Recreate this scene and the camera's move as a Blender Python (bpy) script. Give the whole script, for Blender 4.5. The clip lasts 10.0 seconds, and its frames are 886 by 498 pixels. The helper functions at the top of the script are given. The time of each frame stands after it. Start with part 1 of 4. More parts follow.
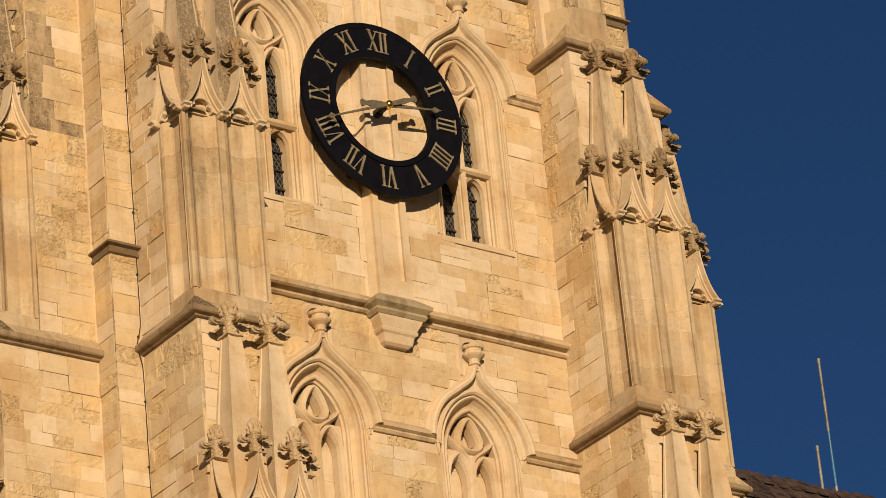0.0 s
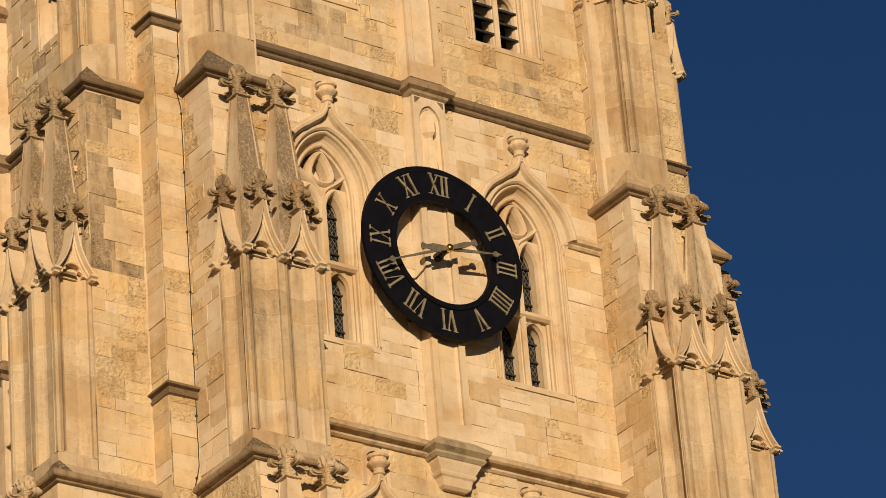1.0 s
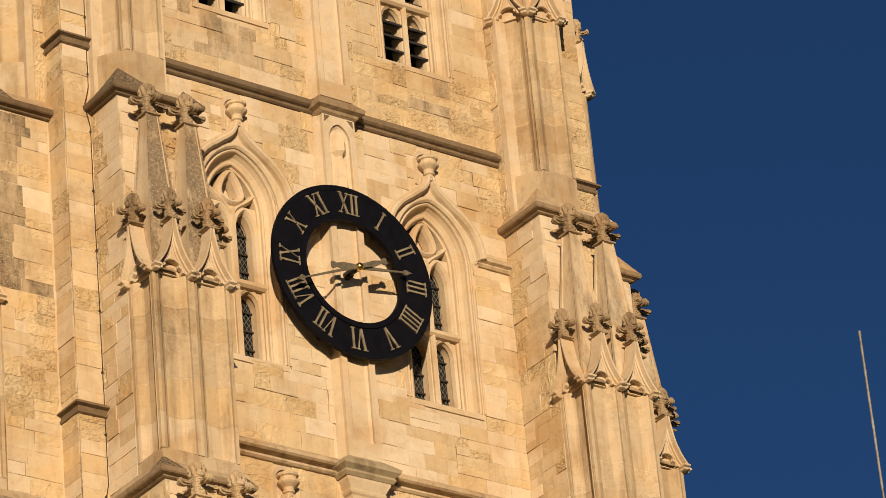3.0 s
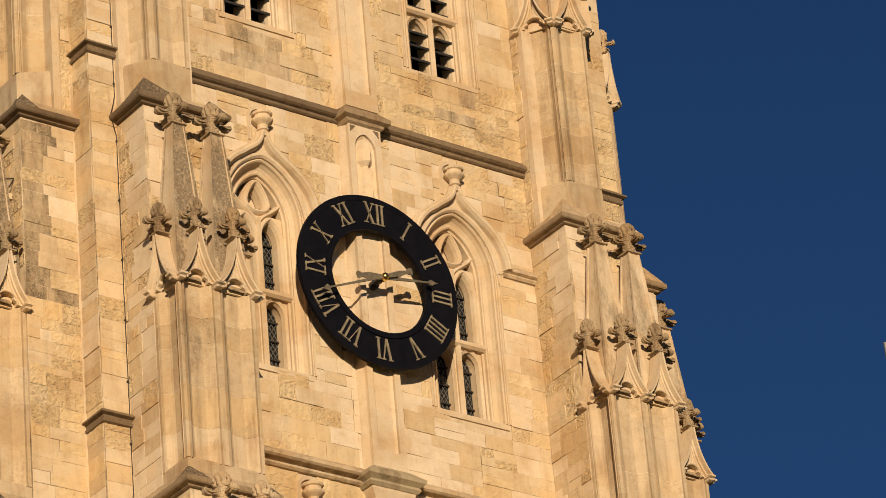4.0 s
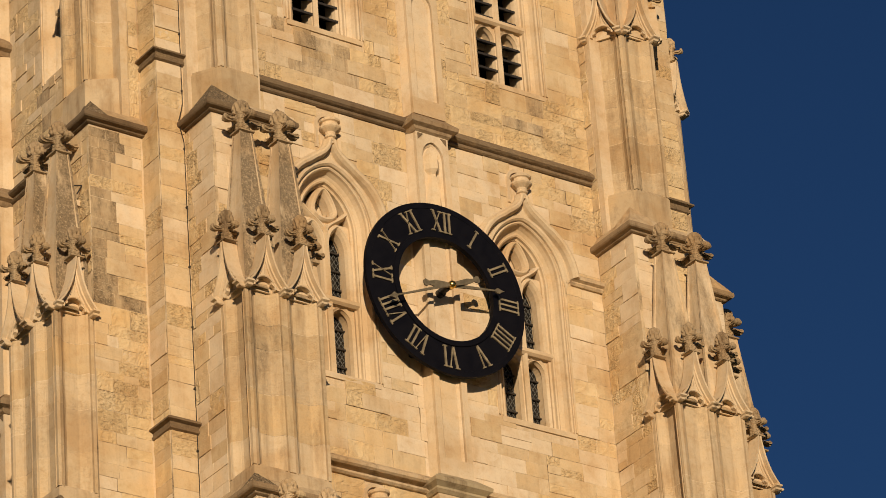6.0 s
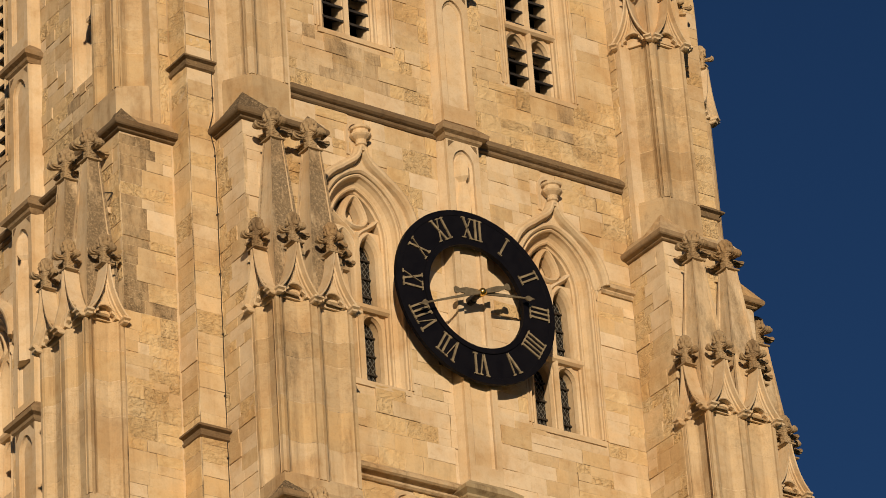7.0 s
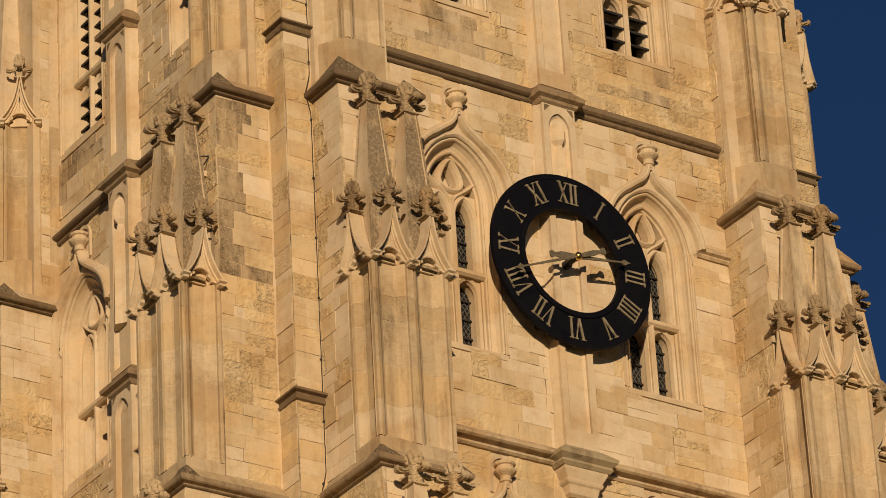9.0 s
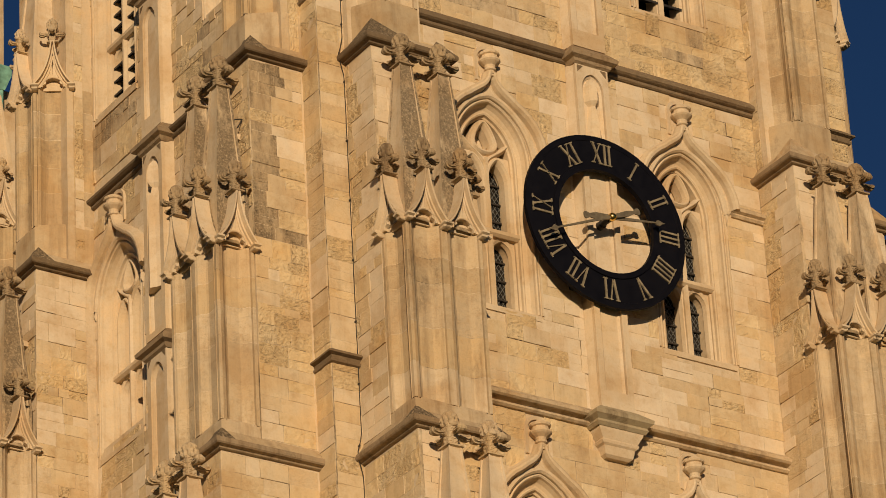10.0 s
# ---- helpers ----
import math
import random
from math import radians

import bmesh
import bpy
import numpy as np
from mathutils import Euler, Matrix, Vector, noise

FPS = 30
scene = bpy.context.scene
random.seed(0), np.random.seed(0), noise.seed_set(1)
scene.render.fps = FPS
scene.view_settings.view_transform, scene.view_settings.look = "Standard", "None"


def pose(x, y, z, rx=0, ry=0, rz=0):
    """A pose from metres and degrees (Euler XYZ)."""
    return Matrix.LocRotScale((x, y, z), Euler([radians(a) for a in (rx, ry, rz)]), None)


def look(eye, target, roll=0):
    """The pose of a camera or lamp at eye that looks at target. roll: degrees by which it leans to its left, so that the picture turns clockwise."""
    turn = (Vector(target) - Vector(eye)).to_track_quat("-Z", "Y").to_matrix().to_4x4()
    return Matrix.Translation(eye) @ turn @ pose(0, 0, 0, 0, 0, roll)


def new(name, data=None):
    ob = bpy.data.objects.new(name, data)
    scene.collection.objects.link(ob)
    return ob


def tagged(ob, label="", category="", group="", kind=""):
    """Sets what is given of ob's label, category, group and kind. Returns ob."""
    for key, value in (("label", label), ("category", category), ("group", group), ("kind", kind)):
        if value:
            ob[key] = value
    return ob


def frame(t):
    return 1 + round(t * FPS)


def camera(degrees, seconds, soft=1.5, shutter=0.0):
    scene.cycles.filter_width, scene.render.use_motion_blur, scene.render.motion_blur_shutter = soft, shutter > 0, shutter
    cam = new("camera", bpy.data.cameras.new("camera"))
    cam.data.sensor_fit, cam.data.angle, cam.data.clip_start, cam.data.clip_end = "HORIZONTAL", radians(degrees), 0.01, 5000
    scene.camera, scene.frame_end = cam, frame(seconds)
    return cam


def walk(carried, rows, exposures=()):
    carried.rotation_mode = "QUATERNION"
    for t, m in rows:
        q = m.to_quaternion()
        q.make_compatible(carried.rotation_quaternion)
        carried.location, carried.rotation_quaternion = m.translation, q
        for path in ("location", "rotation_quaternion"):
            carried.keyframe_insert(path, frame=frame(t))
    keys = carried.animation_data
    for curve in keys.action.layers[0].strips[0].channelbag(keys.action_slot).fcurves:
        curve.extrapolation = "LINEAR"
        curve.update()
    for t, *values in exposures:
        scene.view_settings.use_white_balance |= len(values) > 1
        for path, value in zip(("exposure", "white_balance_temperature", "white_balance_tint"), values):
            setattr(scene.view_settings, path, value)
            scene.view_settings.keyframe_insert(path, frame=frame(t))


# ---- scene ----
# ---- camera: one standpoint on the ground, a long lens panning over the tower ----
cam = camera(11.85, 10.0, soft=0.55)
EYE = (-36.958, -49.623, 1.592)
ROWS = [
    (0.0, 116.629, 5.011, -35.072),
    (0.1, 116.625, 4.915, -35.350),
    (0.2, 116.796, 4.879, -35.398),
    (0.3, 117.132, 4.547, -35.438),
    (0.4, 117.546, 4.341, -35.228),
    (0.5, 117.952, 4.446, -34.701),
    (0.6, 118.226, 4.347, -34.355),
    (0.7, 118.361, 4.291, -34.244),
    (0.8, 118.493, 4.276, -34.235),
    (0.9, 118.564, 4.283, -34.335),
    (1.0, 118.598, 4.192, -34.590),
    (1.5, 118.616, 4.549, -35.174),
    (2.0, 118.629, 4.753, -35.587),
    (2.5, 118.707, 4.817, -35.701),
    (4.0, 118.920, 4.491, -35.418),
    (4.5, 118.928, 4.310, -35.271),
    (5.0, 118.944, 4.184, -35.061),
    (5.5, 119.015, 4.013, -34.877),
    (7.0, 119.200, 3.645, -34.386),
    (7.5, 119.245, 3.447, -34.143),
    (8.0, 119.149, 3.241, -33.838),
    (8.5, 118.966, 3.104, -33.556),
    (9.0, 118.778, 2.936, -33.308),
    (9.5, 118.641, 2.830, -33.129),
    (10.0, 118.295, 3.044, -32.728),
]
walk(cam, [(t, pose(*EYE, rx, ry, rz)) for t, rx, ry, rz in ROWS],
     exposures=((0.0, 0.06, 6220, 12), (0.5, -0.08, 6260, 12), (1.0, 0.06, 6170, 12), (2.5, 0.16, 6020, 12), (5.0, 0.06, 6070, 12), (5.7, -0.02, 6120, 12), (7.0, -0.14, 6220, 12), (7.5, -0.22, 6270, 12), (8.5, -0.27, 6320, 12), (10.0, -0.26, 6370, 12)))

# ---- world, sun, exposure ----
SUN_TRAVEL = Vector((0.62, 1.0, -0.195)).normalized()
sun_dir = -SUN_TRAVEL
world = bpy.data.worlds.new("world")
scene.world = world
world.use_nodes = True
wn = world.node_tree
sky = wn.nodes.new("ShaderNodeTexSky")
sky.sky_type = "NISHITA"
sky.sun_disc = False
sky.sun_elevation = math.asin(sun_dir.z)
sky.sun_rotation = math.atan2(sun_dir.x, sun_dir.y)
sky.altitude = 2500.0
sky.dust_density = 0.0
sky.ozone_density = 5.0
wn.links.new(sky.outputs[0], wn.nodes["Background"].inputs[0])
wn.nodes["Background"].inputs[1].default_value = 0.0385
sun = new("sun", bpy.data.lights.new("sun", "SUN"))
sun.data.energy = 4.72
sun.data.angle = radians(0.5)
sun.data.color = (1.0, 0.765, 0.485)
sun.matrix_world = look((0, 0, 60), Vector((0, 0, 60)) + SUN_TRAVEL)


# ---- materials ----
def material(name, rough=0.85, metal=0.0):
    m = bpy.data.materials.new(name)
    m.use_nodes = True
    nt = m.node_tree
    b = nt.nodes["Principled BSDF"]
    b.inputs["Roughness"].default_value = rough
    b.inputs["Metallic"].default_value = metal
    return m, nt, b


def node(nt, kind, **inputs):
    n = nt.nodes.new(kind)
    for key, value in inputs.items():
        n.inputs[key.replace("_", " ")].default_value = value
    return n


def ramp(nt, src, stops):
    r = nt.nodes.new("ShaderNodeValToRGB")
    while len(r.color_ramp.elements) < len(stops):
        r.color_ramp.elements.new(0.5)
    for e, (p, c) in zip(r.color_ramp.elements, stops):
        e.position = p
        e.color = (*c, 1) if len(c) == 3 else c
    nt.links.new(src, r.inputs[0])
    return r


def mix(nt, fac, a, b, mode="MIX"):
    m = nt.nodes.new("ShaderNodeMix")
    m.data_type, m.blend_type = "RGBA", mode
    if isinstance(fac, float):
        m.inputs[0].default_value = fac
    else:
        nt.links.new(fac, m.inputs[0])
    for i, v in ((6, a), (7, b)):
        if isinstance(v, tuple):
            m.inputs[i].default_value = (*v, 1)
        else:
            nt.links.new(v, m.inputs[i])
    return m.outputs[2]


def math_node(nt, op, a, b=0.0):
    m = nt.nodes.new("ShaderNodeMath")
    m.operation = op
    for i, v in ((0, a), (1, b)):
        if isinstance(v, (int, float)):
            m.inputs[i].default_value = v
        else:
            nt.links.new(v, m.inputs[i])
    return m.outputs[0]


def stone(name, base, var, bump=0.35, pits=0.5, lichen=0.0, streak=0.25, soot=0.0, south=0.0, pock=0.0, chunk=11.0, crust=0.82):
    """Limestone: piece-to-piece tint, soft stains, grain, erosion on some pieces, and lichen."""
    m, nt, b = material(name, 0.92)
    L = nt.links.new
    geo = nt.nodes.new("ShaderNodeNewGeometry")
    obi = nt.nodes.new("ShaderNodeObjectInfo")
    pos = geo.outputs["Position"]

    def noise_at(scale, detail=6.0, rough=0.6, stretch=None, dist=0.0):
        n = node(nt, "ShaderNodeTexNoise", Scale=scale, Detail=detail, Roughness=rough, Distortion=dist)
        if stretch:
            mp = nt.nodes.new("ShaderNodeMapping")
            mp.inputs["Scale"].default_value = stretch
            L(pos, mp.inputs["Vector"])
            L(mp.outputs[0], n.inputs["Vector"])
        else:
            L(pos, n.inputs["Vector"])
        return n.outputs["Fac"]

    rnd = math_node(nt, "FRACT", math_node(nt, "ADD", geo.outputs["Random Per Island"], obi.outputs["Random"]))
    rnd2 = math_node(nt, "FRACT", math_node(nt, "MULTIPLY", rnd, 17.31))
    big = noise_at(0.8, 5.0, 0.6)
    mid = noise_at(4.5, 6.0, 0.65)
    run = noise_at(1.5, 7.0, 0.68, (3.0, 3.0, 0.35))
    fine = noise_at(30.0, 7.0, 0.75)
    tint = ramp(nt, rnd, var)
    col = mix(nt, 0.78, base, tint.outputs[0])
    warm = ramp(nt, big, [(0.36, (0.84, 0.72, 0.57)), (0.52, (1, 1, 1)), (0.68, (1.08, 0.98, 0.83))])
    col = mix(nt, 0.8, col, warm.outputs[0], "MULTIPLY")
    blot = ramp(nt, mid, [(0.30, (0.82, 0.72, 0.58)), (0.48, (1, 1, 1)), (0.72, (1.08, 1.04, 0.97))])
    col = mix(nt, 0.6, col, blot.outputs[0], "MULTIPLY")
    st = ramp(nt, run, [(0.32, (0.42, 0.36, 0.30)), (0.50, (1, 1, 1))])
    col = mix(nt, streak, col, st.outputs[0], "MULTIPLY")
    gr = ramp(nt, fine, [(0.30, (0.80, 0.72, 0.61)), (0.48, (1, 1, 1)), (0.75, (1.08, 1.06, 1.03))])
    col = mix(nt, 0.5, col, gr.outputs[0], "MULTIPLY")
    # eroded pieces have lost their skin and show a yellower heart
    ero = noise_at(chunk, 7.0, 0.62, (1.0, 1.0, 1.35), 0.4)
    pit = ramp(nt, ero, [(0.34, (0, 0, 0)), (0.50, (0.7, 0.7, 0.7)), (0.64, (1, 1, 1))])
    worn = ramp(nt, rnd2, [(0.15, (0.08, 0.08, 0.08)), (0.6, (0.4, 0.4, 0.4)), (1.0, (0.85, 0.85, 0.85))])
    skin = math_node(nt, "MULTIPLY", math_node(nt, "SUBTRACT", 1.0, pit.outputs[0]), math_node(nt, "MULTIPLY", worn.outputs[0], pits * 0.5))
    col = mix(nt, skin, col, (0.56, 0.40, 0.205))
    if pock:
        # small level pocks where the bed has weathered out, browned for their shade and dirt
        pk = ramp(nt, noise_at(11.0, 6.0, 0.66, (1.0, 1.0, 2.2), 0.4), [(0.38, (1, 1, 1)), (0.45, (0, 0, 0))])
        worn2 = ramp(nt, rnd2, [(0.35, (0.05, 0.05, 0.05)), (0.7, (0.35, 0.35, 0.35)), (1.0, (1, 1, 1))])
        pkf = math_node(nt, "MULTIPLY", pk.outputs[0], math_node(nt, "MULTIPLY", worn2.outputs[0], pock))
        col = mix(nt, pkf, col, (0.30, 0.195, 0.09))
    if soot:
        s1 = ramp(nt, noise_at(0.55, 4.0, 0.6), [(0.56, (0, 0, 0)), (0.68, (1, 1, 1))])
        s2 = ramp(nt, noise_at(9.0, 7.0, 0.75), [(0.36, (1, 1, 1)), (0.60, (0.1, 0.1, 0.1))])
        sf = math_node(nt, "MULTIPLY", math_node(nt, "MULTIPLY", s1.outputs[0], s2.outputs[0]), soot)
        col = mix(nt, sf, col, (0.19, 0.15, 0.095))
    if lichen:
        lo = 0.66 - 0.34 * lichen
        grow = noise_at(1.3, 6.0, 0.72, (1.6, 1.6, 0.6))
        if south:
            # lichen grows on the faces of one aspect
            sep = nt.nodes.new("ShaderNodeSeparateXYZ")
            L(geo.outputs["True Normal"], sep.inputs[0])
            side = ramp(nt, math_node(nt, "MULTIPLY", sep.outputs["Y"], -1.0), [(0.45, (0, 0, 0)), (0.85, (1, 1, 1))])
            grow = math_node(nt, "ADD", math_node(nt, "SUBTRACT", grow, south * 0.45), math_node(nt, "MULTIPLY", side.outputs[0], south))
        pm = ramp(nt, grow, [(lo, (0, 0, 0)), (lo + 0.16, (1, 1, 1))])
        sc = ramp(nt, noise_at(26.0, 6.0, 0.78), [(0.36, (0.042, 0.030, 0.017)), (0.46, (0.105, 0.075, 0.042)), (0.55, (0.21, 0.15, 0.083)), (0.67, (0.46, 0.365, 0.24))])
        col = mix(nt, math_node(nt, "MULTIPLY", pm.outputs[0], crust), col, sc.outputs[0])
    L(col, b.inputs["Base Color"])
    # relief: fine grain, and eroded, flaking surfaces on some of the pieces
    depth = math_node(nt, "MULTIPLY", pit.outputs[0], math_node(nt, "MULTIPLY", worn.outputs[0], pits))
    hgt = math_node(nt, "ADD", depth, math_node(nt, "ADD", math_node(nt, "MULTIPLY", fine, 0.09 if pock else 0.22), math_node(nt, "MULTIPLY", mid, 0.25)))
    bp = node(nt, "ShaderNodeBump", Strength=bump, Distance=0.045 if pock else 0.028)
    if pock:
        hgt = math_node(nt, "SUBTRACT", hgt, math_node(nt, "MULTIPLY", pkf, 0.7))
    L(hgt, bp.inputs["Height"])
    L(bp.outputs[0], b.inputs["Normal"])
    return m


BUFF = (0.58, 0.46, 0.295)
VAR = [(0.0, (0.51, 0.375, 0.205)), (0.18, (0.60, 0.485, 0.315)), (0.34, (0.51, 0.385, 0.225)), (0.5, (0.61, 0.50, 0.345)), (0.66, (0.56, 0.42, 0.235)), (0.8, (0.59, 0.465, 0.285)), (0.9, (0.49, 0.365, 0.21)), (1.0, (0.645, 0.545, 0.395))]
VAR_A = [(0.0, (0.58, 0.465, 0.31)), (0.35, (0.61, 0.50, 0.35)), (0.65, (0.56, 0.44, 0.285)), (1.0, (0.64, 0.53, 0.38))]
VAR_S = [(0.0, (0.45, 0.345, 0.21)), (0.3, (0.54, 0.43, 0.285)), (0.6, (0.41, 0.31, 0.185)), (0.8, (0.50, 0.37, 0.205)), (1.0, (0.57, 0.46, 0.31))]
M_BLOCK = stone("coursed_limestone", BUFF, VAR, bump=0.42, pits=0.55, streak=0.26, soot=0.30, pock=0.16, chunk=9.0)
M_ROUGH = stone("eroded_limestone", (0.60, 0.46, 0.265), [(0.0, (0.58, 0.435, 0.235)), (0.4, (0.64, 0.50, 0.295)), (0.7, (0.56, 0.42, 0.23)), (1.0, (0.65, 0.525, 0.33))], bump=0.75, pits=0.9, streak=0.2, soot=0.2, pock=0.38, chunk=13.0)
M_STAINED = stone("soot_stained_limestone", (0.48, 0.375, 0.235), VAR_S, bump=0.6, pits=0.7, streak=0.95, lichen=0.46, pock=0.4, chunk=7.0, crust=0.62)
# here the lichen term paints shadow lines of open joints, in patches
M_JOINT = stone("pale_lime_joint", (0.60, 0.49, 0.335), [(0.0, (0.52, 0.41, 0.265)), (1.0, (0.66, 0.55, 0.385))], bump=0.4, pits=0.4, streak=0.3, lichen=0.52, crust=0.82)
M_BLOCK_DARK = stone("lichened_limestone", (0.40, 0.305, 0.185), [(0.0, (0.33, 0.25, 0.15)), (1.0, (0.47, 0.36, 0.22))], bump=0.9, pits=0.6, streak=0.7, lichen=0.74, crust=0.84)
M_BLOCK_PALE = stone("new_limestone", (0.62, 0.51, 0.36), [(0.0, (0.59, 0.48, 0.33)), (1.0, (0.66, 0.555, 0.405))], bump=0.2, pits=0.05, streak=0.1)
M_MORTAR = stone("pale_mortar", (0.56, 0.46, 0.32), VAR_A, bump=0.5, pits=0.6)
M_ASHLAR = stone("dressed_limestone", (0.56, 0.455, 0.31), VAR_A, bump=0.25, pits=0.12, streak=0.14)
M_SHAFT = stone("weathered_ashlar", (0.48, 0.375, 0.235), VAR_S, bump=0.45, pits=0.4, streak=0.50, lichen=0.22, soot=0.5, pock=0.25, crust=0.6)
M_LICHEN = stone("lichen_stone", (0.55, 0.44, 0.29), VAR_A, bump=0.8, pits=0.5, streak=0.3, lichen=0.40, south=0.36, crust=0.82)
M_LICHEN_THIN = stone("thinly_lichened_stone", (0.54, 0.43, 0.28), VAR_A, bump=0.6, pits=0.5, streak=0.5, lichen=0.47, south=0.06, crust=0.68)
M_SADDLE = stone("crusted_saddle_stone", (0.48, 0.375, 0.24), VAR_S, bump=0.9, pits=0.6, streak=0.5, lichen=0.62, crust=0.78)
M_VERDIGRIS = stone("copper_stained_stone", (0.39, 0.315, 0.20), [(0.0, (0.35, 0.295, 0.187)), (0.5, (0.42, 0.335, 0.21)), (1.0, (0.34, 0.30, 0.195))], bump=0.5, pits=0.4, streak=0.8, soot=0.3)
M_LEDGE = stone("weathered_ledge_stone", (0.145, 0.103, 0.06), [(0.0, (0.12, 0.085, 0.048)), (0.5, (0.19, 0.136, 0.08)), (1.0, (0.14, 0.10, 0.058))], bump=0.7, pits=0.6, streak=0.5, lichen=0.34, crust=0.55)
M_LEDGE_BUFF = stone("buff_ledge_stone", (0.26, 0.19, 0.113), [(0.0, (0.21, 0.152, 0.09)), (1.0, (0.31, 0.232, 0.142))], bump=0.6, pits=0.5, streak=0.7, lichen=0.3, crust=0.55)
M_STRING = stone("string_course_stone", (0.46, 0.355, 0.225), VAR_S, bump=0.5, pits=0.4, streak=0.7, lichen=0.08, soot=0.4)
M_CARVED_CLEAN = stone("cleaner_carved_stone", (0.47, 0.365, 0.23), VAR_S, bump=0.5, pits=0.4, streak=0.6)
M_CARVED = stone("carved_weathered_stone", (0.33, 0.25, 0.15), [(0.0, (0.29, 0.215, 0.125)), (0.5, (0.37, 0.28, 0.172)), (1.0, (0.32, 0.24, 0.142))], bump=0.5, pits=0.4, streak=0.85, lichen=0.46, crust=0.62)
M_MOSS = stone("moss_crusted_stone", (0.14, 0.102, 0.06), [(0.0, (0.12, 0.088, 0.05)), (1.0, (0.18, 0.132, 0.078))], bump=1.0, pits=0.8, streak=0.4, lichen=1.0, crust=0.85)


def plain(name, color, rough, metal=0.0, grain=0.15, scale=20.0, bump=0.1):
    m, nt, b = material(name, rough, metal)
    geo = nt.nodes.new("ShaderNodeNewGeometry")
    n = node(nt, "ShaderNodeTexNoise", Scale=scale, Detail=6.0)
    nt.links.new(geo.outputs["Position"], n.inputs["Vector"])
    r = ramp(nt, n.outputs["Fac"], [(0.3, tuple(c * (1 - grain * 2) for c in color)), (0.7, tuple(c * (1 + grain) for c in color))])
    nt.links.new(r.outputs[0], b.inputs["Base Color"])
    rr = ramp(nt, n.outputs["Fac"], [(0.3, (rough * 0.8,) * 3), (0.7, (min(1, rough * 1.15),) * 3)])
    nt.links.new(rr.outputs[0], b.inputs["Roughness"])
    bp = node(nt, "ShaderNodeBump", Strength=bump, Distance=0.01)
    nt.links.new(n.outputs["Fac"], bp.inputs["Height"])
    nt.links.new(bp.outputs[0], b.inputs["Normal"])
    return m


M_BLACK = plain("black_clock_paint", (0.004, 0.004, 0.007), 0.62, grain=0.1, scale=6)
M_BLACK.node_tree.nodes["Principled BSDF"].inputs["Specular IOR Level"].default_value = 0.12
M_NUMERAL = plain("dull_gilt", (0.25, 0.205, 0.13), 0.6, 0.0, grain=0.2, scale=9)
M_GOLD = plain("bright_gilt", (0.95, 0.62, 0.16), 0.22, 1.0, grain=0.05)
M_HAND = plain("dark_bronze_hand", (0.17, 0.14, 0.09), 0.5, 0.2)
M_LEADWORK = plain("lead_came", (0.16, 0.155, 0.14), 0.6, 0.3)
M_GLASS = plain("dark_old_glass", (0.012, 0.013, 0.014), 0.18, 0.0, grain=0.3, scale=8, bump=0.3)
M_LOUVRE = plain("dark_slate_louvre", (0.022, 0.019, 0.017), 0.7, grain=0.3, scale=10)
M_WIRE = plain("black_cable", (0.03, 0.024, 0.019), 0.6)
M_TILE = plain("brown_clay_tile", (0.065, 0.04, 0.03), 0.8, grain=0.35, scale=5, bump=0.4)
M_MAST = plain("weathered_mast_metal", (0.25, 0.235, 0.21), 0.6, 0.2, grain=0.3, scale=4)
M_COPPER = plain("green_copper", (0.16, 0.34, 0.26), 0.7, grain=0.3, scale=6)
M_GRASS = plain("mown_grass", (0.06, 0.09, 0.03), 0.95, grain=0.35, scale=0.6, bump=0.5)
# near-black base colour stands in for the shade inside the tower
M_DARK = plain("interior_shade_black", (0.015, 0.013, 0.012), 0.95)


# ---- mesh helpers ----
def finish(bm, name, mat, parent=None, m=None, label="", smooth=False):
    bmesh.ops.recalc_face_normals(bm, faces=bm.faces)
    me = bpy.data.meshes.new(name)
    bm.to_mesh(me)
    bm.free()
    me.materials.append(mat)
    if smooth:
        me.polygons.foreach_set("use_smooth", [True] * len(me.polygons))
    ob = new(name, me)
    if parent is not None:
        ob.parent = parent
    if m is not None:
        ob.matrix_basis = m
    if label:
        tagged(ob, label)
    return ob


def part(name, bm, mat, parent, label="", m=None, smooth=False):
    return finish(bm, name, mat, parent, m, label, smooth)


def thing(name, m, label, category, group="", kind=""):
    e = new(name)
    e.empty_display_size = 0.2
    e.matrix_basis = m
    return tagged(e, label, category, group, kind)


def box(bm, x0, y0, z0, x1, y1, z1):
    v = [bm.verts.new(p) for p in ((x0, y0, z0), (x1, y0, z0), (x1, y1, z0), (x0, y1, z0), (x0, y0, z1), (x1, y0, z1), (x1, y1, z1), (x0, y1, z1))]
    for f in ((0, 3, 2, 1), (4, 5, 6, 7), (0, 1, 5, 4), (1, 2, 6, 5), (2, 3, 7, 6), (3, 0, 4, 7)):
        bm.faces.new([v[i] for i in f])
    return bm


def loft(bm, rings, cap=True):
    """Rings of 3D points with the same count, joined into a skin."""
    vs = [[bm.verts.new(p) for p in r] for r in rings]
    n = len(vs[0])
    for a, b in zip(vs, vs[1:]):
        for i in range(n):
            bm.faces.new((a[i], a[(i + 1) % n], b[(i + 1) % n], b[i]))
    if cap:
        bm.faces.new(vs[0][::-1])
        bm.faces.new(vs[-1])
    return bm


def prism(bm, poly, z0, z1):
    """A plan polygon raised from z0 to z1."""
    return loft(bm, [[(x, y, z0) for x, y in poly], [(x, y, z1) for x, y in poly]])


def plate(bm, outline, y0, y1):
    """An outline in x and z, given depth from y0 to y1."""
    return loft(bm, [[(x, y0, z) for x, z in outline], [(x, y1, z) for x, z in outline]])


